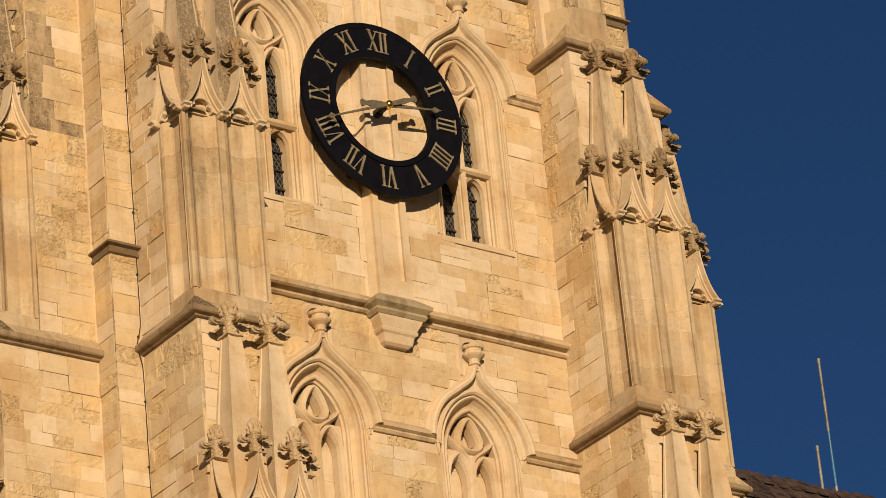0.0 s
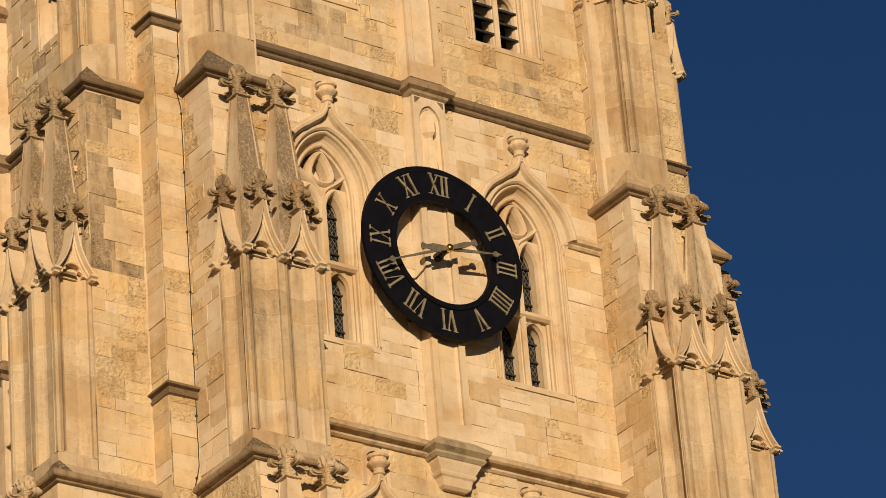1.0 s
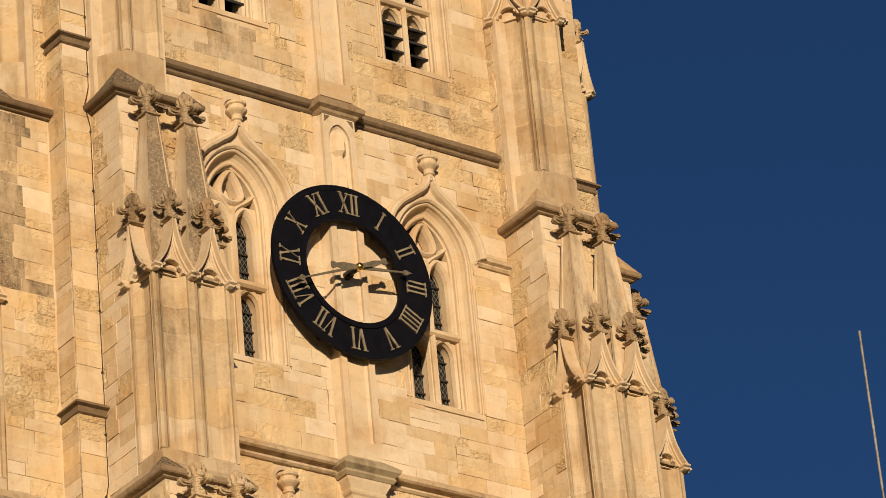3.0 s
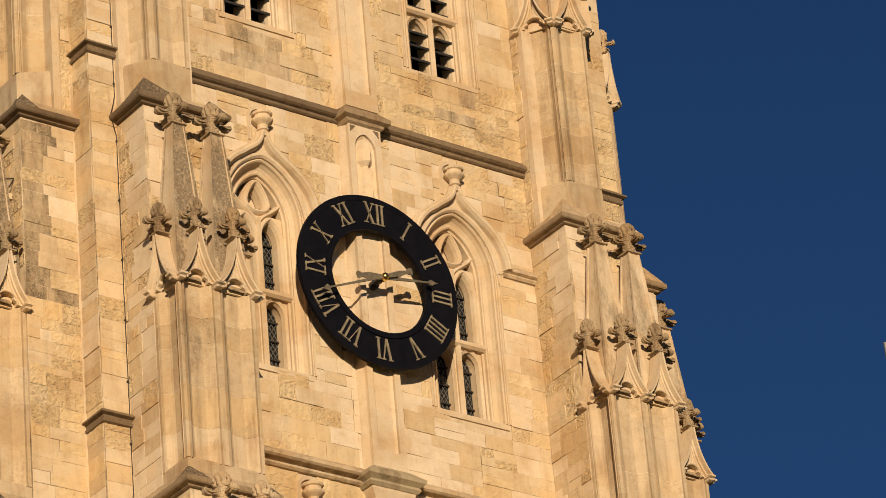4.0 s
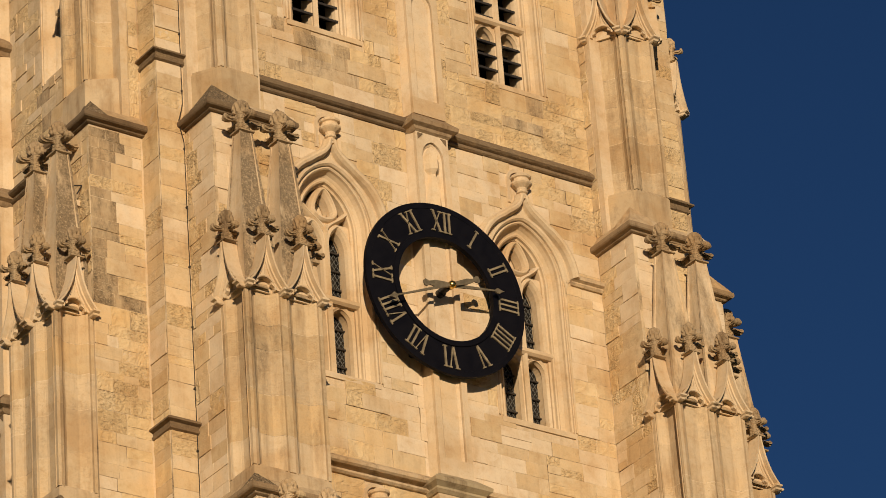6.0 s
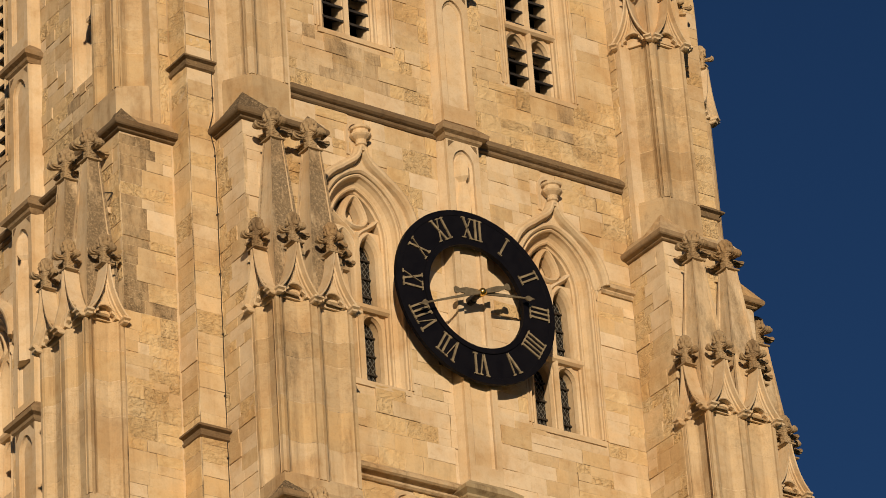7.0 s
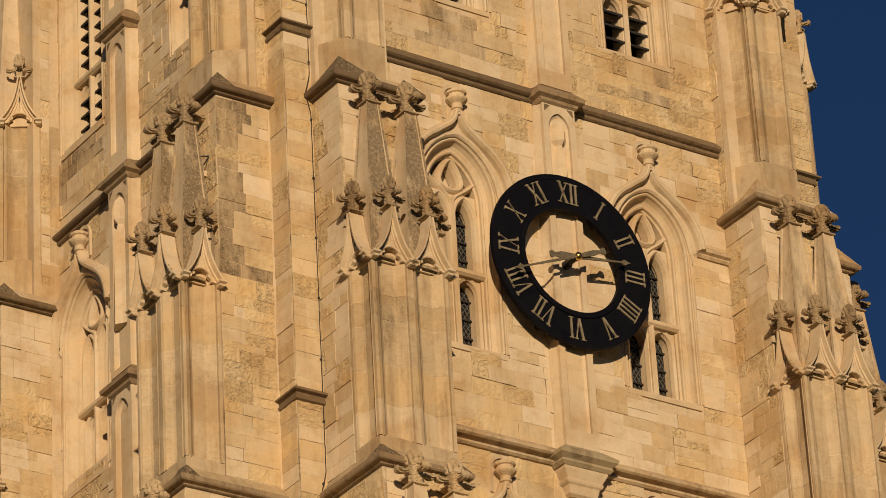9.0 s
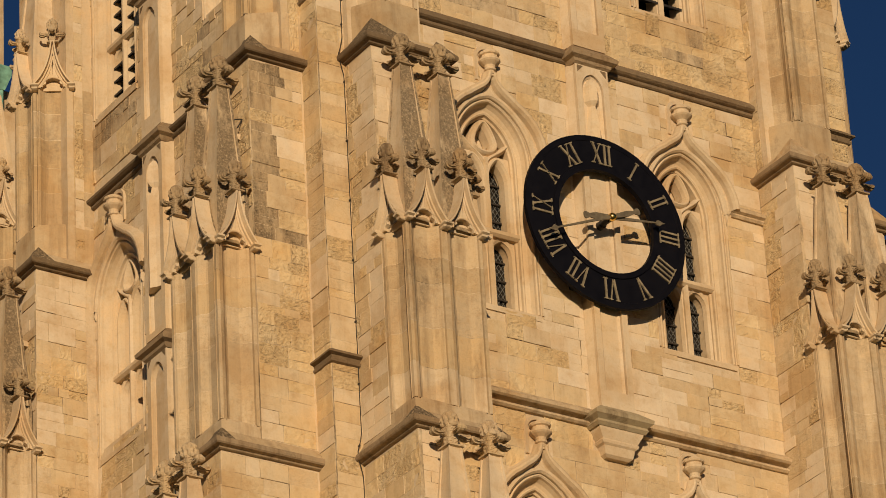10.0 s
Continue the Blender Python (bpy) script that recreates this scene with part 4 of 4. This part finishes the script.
        part("light_arch", bm, M_ASHLAR, w)
    bm = bmesh.new()
    loft(bm, [[(x, y, z) for x, y in ((-0.045, tr + 0.28), (-0.045, tr - 0.05), (-0.02, tr - 0.10), (0.02, tr - 0.10), (0.045, tr - 0.05), (0.045, tr + 0.28))] for z in (sill, spring + 0.05)])
    part("mullion", bm, M_ASHLAR, w)
    bm = bmesh.new()
    run_x(bm, [(-tr - 0.05, trans - 0.07), (-tr + 0.08, trans - 0.07), (-tr + 0.13, trans - 0.03), (-tr + 0.13, trans + 0.03), (-tr + 0.06, trans + 0.08), (-tr - 0.05, trans + 0.08)], -ihw - 0.04, ihw + 0.04)
    part("transom", bm, M_ASHLAR, w)
    bm = bmesh.new()
    run_x(bm, [(-0.36, sill - 0.12), (0.02, sill - 0.12), (0.02, sill - 0.03), (-0.16, sill + 0.06), (-0.36, sill + 0.07)], -hw + 0.01, hw - 0.01)
    part("window_sill", bm, M_ASHLAR, w)
    if fill == "stone":
        bm = bmesh.new()
        box(bm, -hw + 0.01, 0.605, sill - 0.1, hw - 0.01, 0.66, apex)
        part("backing", bm, M_ASHLAR, w)
    tiers = ((sill + 0.06, trans - 0.02), (trans + 0.04, spring + 0.08))
    for c in (-lc, lc):
        for za, zb in tiers:
            if fill == "glass":
                bm = bmesh.new()
                box(bm, c - lh - 0.02, tr + 0.25, za, c + lh + 0.02, tr + 0.265, zb)
                pane = part("pane", bm, M_GLASS, w, "dark leaded glass")
                bm = bmesh.new()
                step = 0.13
                n = int((zb - za + 2 * lh) / step) + 1
                for i in range(n):
                    for s in (-1, 1):
                        a = [(-lh, za + i * step - (2 * lh if s > 0 else 0) * 1.5 + 0.0), (lh, za + i * step - (0 if s > 0 else 2 * lh) * 1.5)]
                        (xa, z0), (xb, z1) = a
                        sl = (z1 - z0) / (xb - xa)
                        pts = []
                        for x, z in a:
                            if z < za:
                                x, z = x + (za - z) / sl, za
                            if z > zb:
                                x, z = x + (zb - z) / sl, zb
                            pts.append((min(lh, max(-lh, x)), z))
                        (xa, z0), (xb, z1) = pts
                        if abs(xa - xb) < 0.03:
                            continue
                        t = 0.008
                        loft(bm, [[(c + x, tr + 0.25, z - t), (c + x, tr + 0.24, z - t), (c + x, tr + 0.24, z + t), (c + x, tr + 0.25, z + t)] for x, z in ((xa, z0), (xb, z1))])
                part("lead_lattice", bm, M_LEADWORK, pane, "grey lead lattice")
                for i in range(1, 4):
                    bm = bmesh.new()
                    z = za + (zb - za) * i / 4
                    box(bm, c - lh - 0.01, tr + 0.20, z - 0.014, c + lh + 0.01, tr + 0.23, z + 0.014)
                    part("saddle_bar", bm, M_WIRE, pane, "black iron bar")
            elif fill == "stone":
                z = za - 0.06
                while z < zb - 0.05:
                    h = min(0.62, zb + 0.04 - z)
                    bm = bmesh.new()
                    box(bm, c - lh - 0.02, tr + 0.22, z + 0.002, c + lh + 0.02, tr + 0.28, z + h - 0.002)
                    part("blind_panel", bm, M_ASHLAR, w)
                    z += h
            else:
                z = za + 0.05
                top = zb - (0.30 if za < trans else 0.1)
                while z < top:
                    bm = bmesh.new()
                    loft(bm, [[(x, tr + a, z + q) for a, q in ((-0.03, 0.0), (-0.03, 0.045), (0.40, 0.34), (0.40, 0.26))] for x in (c - lh - 0.03, c + lh + 0.03)])
                    part("louvre", bm, M_LOUVRE, w, "dark slate louvre")
                    z += 0.275
                # added near-black sheet paints the belfry's inner shade behind the louvres
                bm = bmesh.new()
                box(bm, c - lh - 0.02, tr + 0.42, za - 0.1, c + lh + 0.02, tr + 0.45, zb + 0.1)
                part("shade_board", bm, M_DARK, w)
                bm = bmesh.new()
                box(bm, c - lh - 0.02, tr + 0.24, zb - 0.36, c + lh + 0.02, tr + 0.30, zb)
                part("light_head", bm, M_ASHLAR, w)
    return w


n = 0
for m, side in ((FRONT, 0), (LEFT, 1)):
    for k in (0, 1, 2):
        for s in (-1, 1):
            n += 1
            fill = "louvre" if k == 2 else ("glass" if k == 1 and side == 0 else "stone")
            lab = {"louvre": "traceried belfry window with dark slate louvres", "glass": "hooded gothic window with dark leaded lights", "stone": "blind hooded gothic window with stone tracery panels"}[fill]
            window("window_%d" % n, m @ Matrix.Translation((0, 0, -side * (0.17, 0.17, 0.06)[k])), centre(k, s, LESS * side), k, fill, lab, "tower windows", LESS * side)


# ---- middle pilasters with sunk arched panels ----
def pilaster(m, tiers):
    p = thing("wall_pilaster", m @ Matrix.Translation((-0.02, 0, 0)), "pale dressed limestone pilaster with sunk arched panels", "pilaster", "middle pilasters")
    hw, back, front = 0.33, -0.16, -0.23
    for z0, z1, tall in tiers + ((38.36, 41.0, False), (41.3, 45.9, False)):
        bm = bmesh.new()
        loft(bm, [[(-hw - 0.06, 0.1, z), (-hw - 0.06, 0.02, z), (-hw, back, z), (hw, back, z), (hw + 0.06, 0.02, z), (hw + 0.06, 0.1, z)] for z in (z0, z1)])
        part("shaft", bm, M_ASHLAR, p)
        pz0, pz1 = z0 + (0.12 if tall else 0.32), z1 - (0.005 if tall is None else 0.16)
        bm = bmesh.new()
        around_light(bm, 0, 0.215, pz0, pz1 - (0.05 if tall is None else 0.30), pz1, -hw, hw, z1, front, back + 0.005)
        box(bm, -hw, front, z0, hw, back + 0.005, pz0)
        part("panel_frame", bm, M_ASHLAR, p)
        bm = bmesh.new()
        sweep(bm, pointed(0.20, pz0, pz1 - (0.05 if tall is None else 0.30), pz1 - 0.015, 8), [(0.0, -back - 0.005), (0.0, -back + 0.035), (-0.035, -back + 0.01), (-0.045, -back - 0.005)])
        part("panel_moulding", bm, M_ASHLAR, p)
        # thin dark triangles on the frame, coloured as the shade of sunk spandrels
        for s in (() if tall is None else (-1, 1)):
            bm = bmesh.new()
            plate(bm, [(s * 0.29, z1 - 0.04), (s * 0.29, z1 - 0.17), (s * 0.17, z1 - 0.04)], front - 0.006, front)
            part("spandrel_sinking", bm, M_LEDGE, p)
        if tall:
            bm = bmesh.new()
            loft(bm, [[(-r, back + 0.004, z), (-r * 0.6, back - min(0.10, 0.75 * r), z), (0.01, back - min(0.17, 1.2 * r), z), (r * 0.40, back - min(0.08, 0.6 * r), z), (r, back + 0.004, z)] for r, z in
                      (() if tiers[0][2] is None else ((0.27, 35.3), (0.25, 35.7), (0.225, 36.1))) + ((0.205, 36.45), (0.19, 36.58), (0.145, 36.85), (0.10, 37.10), (0.075, 37.24), (0.15, 37.32), (0.175, 37.42), (0.17, 37.55), (0.115, 37.68), (0.04, 37.78))])
            part("canopy_spirelet", bm, M_ASHLAR, p)
    for z in ((38.0, 41.0) if tiers[0][2] is None else (34.06, 38.0, 41.0)):
        bm = bmesh.new()
        a = hw + 0.02
        ring_band(bm, [(-a, front, a, 0.1, z), (-a - 0.02, front - 0.05, a + 0.02, 0.1, z + 0.03), (-a - 0.04, front - 0.06, a + 0.04, 0.1, z + 0.08), (-a - 0.12, front - 0.14, a + 0.12, 0.1, z + 0.11),
                       (-a - 0.13, front - 0.15, a + 0.13, 0.1, z + 0.18), (-a, front + 0.02, a, 0.1, z + 0.36)])
        part("drip_moulding", bm, M_LEDGE_BUFF, p, "brown weathered drip moulding")
    z = 31.33
    bm = bmesh.new()
    ring_band(bm, [(-0.46, -0.28, 0.46, 0.1, z - 0.10), (-0.50, -0.33, 0.50, 0.1, z - 0.05), (-0.48, -0.31, 0.48, 0.1, z + 0.0), (-0.56, -0.40, 0.56, 0.1, z + 0.06), (-0.57, -0.41, 0.57, 0.1, z + 0.12), (-0.36, -0.24, 0.36, 0.1, z + 0.28)])
    part("corbel_moulding", bm, M_VERDIGRIS, p, "weathered moulding with green copper stain")
    bm = bmesh.new()
    ring_band(bm, [(-0.22, -0.10, 0.22, 0.1, z - 0.56), (-0.27, -0.15, 0.27, 0.1, z - 0.52), (-0.30, -0.18, 0.30, 0.1, z - 0.38), (-0.34, -0.21, 0.34, 0.1, z - 0.35), (-0.36, -0.22, 0.36, 0.1, z - 0.31), (-0.34, -0.21, 0.34, 0.1, z - 0.28), (-0.42, -0.26, 0.42, 0.1, z - 0.14), (-0.43, -0.27, 0.43, 0.1, z - 0.09)])
    part("corbel", bm, M_ASHLAR, p)


pilaster(FRONT, ((31.60, 34.05, None), (34.05, 38.02, True)))
pilaster(LEFT @ Matrix.Translation((-0.3, 0, -0.24)), ((31.60, 34.10, False), (34.42, 38.02, True)))

# ---- the skeleton clock ----
CY = -0.36
clock = thing("tower_clock", pose(0.0, 0, 34.98), "black ring skeleton clock with dull gilt roman numerals and bronze pointers", "clock")
R0, R1 = 0.945, 1.585
circle = lambda r, n=96: [(r * math.cos(2 * math.pi * a / n), r * math.sin(2 * math.pi * a / n)) for a in range(n)]
bm = bmesh.new()
mid, hwid = (R0 + R1) / 2, (R1 - R0) / 2
# travelling anticlockwise, across points inwards
sweep(bm, circle(mid), [(-hwid, -CY - 0.07), (-hwid, -CY), (-hwid + 0.10, -CY + 0.004), (-hwid + 0.105, -CY - 0.004), (hwid - 0.10, -CY - 0.004), (hwid - 0.095, -CY + 0.018), (hwid, -CY + 0.018), (hwid, -CY - 0.07)], True)
dial = part("dial_ring", bm, M_BLACK, clock)
for a in (0, 25, 155, 180, 205, 335):
    bm = bmesh.new()
    x, z = 1.33 * math.sin(radians(a)), 1.33 * math.cos(radians(a))
    box(bm, x - 0.04, CY + 0.05, z - 0.04, x + 0.04, 0.02, z + 0.04)
    part("bracket", bm, M_WIRE, clock, "black iron bracket")
for a in range(15, 360, 30):
    bm = bmesh.new()
    x, z = 1.03 * math.sin(radians(a)), 1.03 * math.cos(radians(a))
    loft(bm, [[(x + 0.012 * math.cos(q * math.pi / 4), CY - y, z + 0.012 * math.sin(q * math.pi / 4)) for q in range(8)] for y in (-0.01, 0.012)])
    part("bolt", bm, M_WIRE, clock)


def numeral(text, hour):
    """Roman strokes with serifs, feet towards the middle."""
    adv = {"I": 0.092, "V": 0.235, "X": 0.235}
    width = sum(adv[c] for c in text)
    h = 0.40
    bm = bmesh.new()

    def stroke(x0, z0, x1, z1, wd):
        plate(bm, [(x0 - wd / 2, z0), (x0 + wd / 2, z0), (x1 + wd / 2, z1), (x1 - wd / 2, z1)], CY - 0.018, CY + 0.004)

    def serif(x, z, wd=0.085):
        plate(bm, [(x - wd / 2, z - 0.010), (x + wd / 2, z - 0.010), (x + wd / 2, z + 0.010), (x - wd / 2, z + 0.010)], CY - 0.017, CY + 0.004)

    x = -width / 2
    for c in text:
        a = adv[c]
        if c == "I":
            stroke(x + a / 2, 0, x + a / 2, h, 0.034)
            serif(x + a / 2, 0.014)
            serif(x + a / 2, h - 0.014)
        elif c == "V":
            stroke(x + a / 2, 0, x + 0.05, h, 0.037)
            stroke(x + a / 2 + 0.01, 0, x + a - 0.04, h, 0.014)
            serif(x + 0.05, h - 0.014)
            serif(x + a - 0.045, h - 0.014, 0.07)
        else:
            stroke(x + a - 0.045, 0, x + 0.045, h, 0.037)
            stroke(x + 0.04, 0, x + a - 0.04, h, 0.014)
            for q in (x + 0.045, x + a - 0.045):
                serif(q, 0.014, 0.075)
                serif(q, h - 0.014, 0.075)
        x += a
    m = Matrix.Rotation(radians(30 * hour), 4, "Y") @ Matrix.Translation((0, 0, 1.065))
    part("numeral", bm, M_NUMERAL, clock, "dull gilt numeral", m)


for hour, text in enumerate(("XII", "I", "II", "III", "IIII", "V", "VI", "VII", "VIII", "IX", "X", "XI")):
    numeral(text, hour)


def hand(name, angle, reach, tail, y, wd):
    bm = bmesh.new()
    spade = [(0.0, reach), (-0.015, reach - 0.06), (-0.05, reach - 0.12), (-0.045, reach - 0.16), (-0.012, reach - 0.20)]
    edge = spade + [(-wd, 0.08), (-wd * 1.5, -0.12), (-wd * 1.9, -tail * 0.55), (-wd * 1.0, -tail * 0.80), (-0.05, -tail * 0.85), (-0.066, -tail * 0.93), (-0.045, -tail * 0.99), (0, -tail)]
    full = edge + [(-x, z) for x, z in edge[::-1][1:-1]]
    plate(bm, full, y - 0.012, y + 0.012)
    part(name, bm, M_HAND, clock, "dull bronze spade hand with round-ended counterweight", Matrix.Rotation(radians(angle), 4, "Y"))


hand("minute_hand", 247, 1.42, 0.60, CY - 0.19, 0.026)
hand("hour_hand", 82, 1.10, 0.56, CY - 0.15, 0.034)
bm = bmesh.new()
loft(bm, [[(r * math.cos(a * math.pi / 8), y, r * math.sin(a * math.pi / 8)) for a in range(16)] for r, y in ((0.06, CY - 0.09), (0.072, CY - 0.18), (0.066, CY - 0.21), (0.04, CY - 0.235), (0.012, CY - 0.245))])
part("hub", bm, M_GOLD, clock, "polished gilt hub", smooth=True)
bm = bmesh.new()
loft(bm, [[(r * math.cos(a * math.pi / 8), y, r * math.sin(a * math.pi / 8)) for a in range(16)] for r, y in ((0.075, 0.0), (0.075, CY + 0.1), (0.05, CY + 0.1), (0.05, CY - 0.1))])
part("arbor", bm, M_WIRE, clock, "black iron arbor")

# ---- lightning conductor beside the buttress ----
cable = thing("lightning_conductor", FRONT @ Matrix.Translation((-B_OUT, 0, 0)), "thin black lightning conductor cable clipped to stone", "cable")
rc = random.Random(4)
path = []
z = 24.0
while z < 45:
    d = 0.0
    for lz in (29.62, 36.72, 43.8):
        d = max(d, 0.11 * max(0, 1 - abs(z - lz - 0.1) / 0.35))
    path.append((-0.02 - d + rc.uniform(-0.003, 0.003), -0.235 - d * 0.3, z))
    z += 0.12
bm = bmesh.new()
loft(bm, [[(x + 0.0055 * a, y + 0.0055 * b, z) for a, b in ((-1, -1), (1, -1), (1, 1), (-1, 1))] for x, y, z in path])
part("wire", bm, M_WIRE, cable)
for x, y, z in path[4::9]:
    bm = bmesh.new()
    box(bm, x - 0.012, y - 0.012, z - 0.014, x + 0.012, y + 0.03, z + 0.014)
    part("clip", bm, M_WIRE, cable)

# ---- roof and masts behind the tower ----
roof = thing("tiled_roof", pose(0, 5.4, 0), "dark brown ridged tile roof behind the tower", "roof")
bm = bmesh.new()
plate_pts = [(-6.0, 26.0), (0.0, 32.95), (6.0, 26.0)]
loft(bm, [[(x, a, z) for a, z in plate_pts] for x in (5.6, 45.0)])
part("roof_body", bm, M_TILE, roof)
bm = bmesh.new()
box(bm, 5.6, -5.5, 0, 45, 5.5, 26.0)
part("house_wall", bm, M_MORTAR, roof, "plain stone wall")
slope = math.degrees(math.atan2(6.95, 6.0))
tile_me = bpy.data.meshes.new("roof_tile")
tb = bmesh.new()
prof = [(0, 0.0), (0.01, 0.03), (0.05, 0.042), (0.09, 0.03), (0.11, 0.010), (0.33, 0.014), (0.34, 0.0)]
loft(tb, [[(x, -0.26, q + 0.03) for x, q in prof], [(x, 0.30, q - 0.005) for x, q in prof]])
bmesh.ops.recalc_face_normals(tb, faces=tb.faces)
tb.to_mesh(tile_me)
tb.free()
tile_me.materials.append(M_TILE)
rt = random.Random(12)
for c in range(27):
    for r in range(9):
        ob = new("roof_tile", tile_me)
        ob.parent = roof
        ob.matrix_basis = pose(9.6 + c * 0.34 + rt.uniform(-0.01, 0.01), 0, 32.95) @ pose(0, 0, 0, slope) @ pose(0, -0.2 - r * 0.46 + rt.uniform(-0.04, 0.04), 0.02 + rt.uniform(0, 0.02), rt.uniform(-1.5, 1.5), rt.uniform(-2, 2), rt.uniform(-1, 1))


def mast(x, top, blue):
    t = thing("mast", pose(x, 5.4, 32.5), "slim weathered metal mast against the sky", "mast", "masts")
    segs = [(0.0, top - 32.5, M_MAST, "pole")]
    if blue:
        segs = [(0.0, 0.6, M_MAST, "pole"), (0.6, 1.75, M_BLUE, "painted_section"), (1.75, top - 32.5, M_MAST, "pole")]
    for a, b, mat, nm in segs:
        bm = bmesh.new()
        loft(bm, [[(0.028 * math.cos(q * math.pi / 5), 0.028 * math.sin(q * math.pi / 5), z) for q in range(10)] for z in (a, b)])
        part(nm, bm, mat, t)
    bm = bmesh.new()
    loft(bm, [[(r * math.cos(q * math.pi / 5), r * math.sin(q * math.pi / 5), z + top - 32.5) for q in range(10)] for r, z in ((0.034, -0.12), (0.034, 0.0), (0.015, 0.01))])
    part("cap", bm, M_MAST, t)


M_BLUE = plain("faded_blue_paint", (0.03, 0.14, 0.30), 0.5, 0.0, grain=0.2, scale=4)
mast(14.2, 35.78, True)
mast(13.85, 33.87, False)
mast(16.87, 40.63, False)

# ---- single stones of the walls, last ----
for wl, seed in ((walls[0], 11), (walls[1], 23)):
    less = LESS if wl is walls[1] else 0.0
    u = B_IN + 0.03 - less
    skip = lambda a, b, c, d: beside_windows(a, b, c, d, less)
    rects = courses(-u, u, 31.62, 38.05, skip, seed)
    rects += courses(-u, u, 24.9, 31.3, skip, seed + 1)
    rects += courses(-u, u, 38.34, 45.9, skip, seed + 2)
    # soot runs down from the belfry sills, and renewed stones stand beside the dressed work
    choose = lambda u, z, r: "stained" if 38.7 < z < 39.62 and abs(abs(u + 0.1) - 2.0) < 0.85 and r.random() < (0.75 if u < 0 else 0.3) else \
        "pale" if (31.6 < z < 37.3 and abs(u) < 0.75) or (31 < z < 38 and 0.82 < abs(abs(u) - 1.95) < 1.05 and r.random() < 0.6) else None
    lay(wl, Matrix.Identity(4), rects, seed, 300, choose=choose)
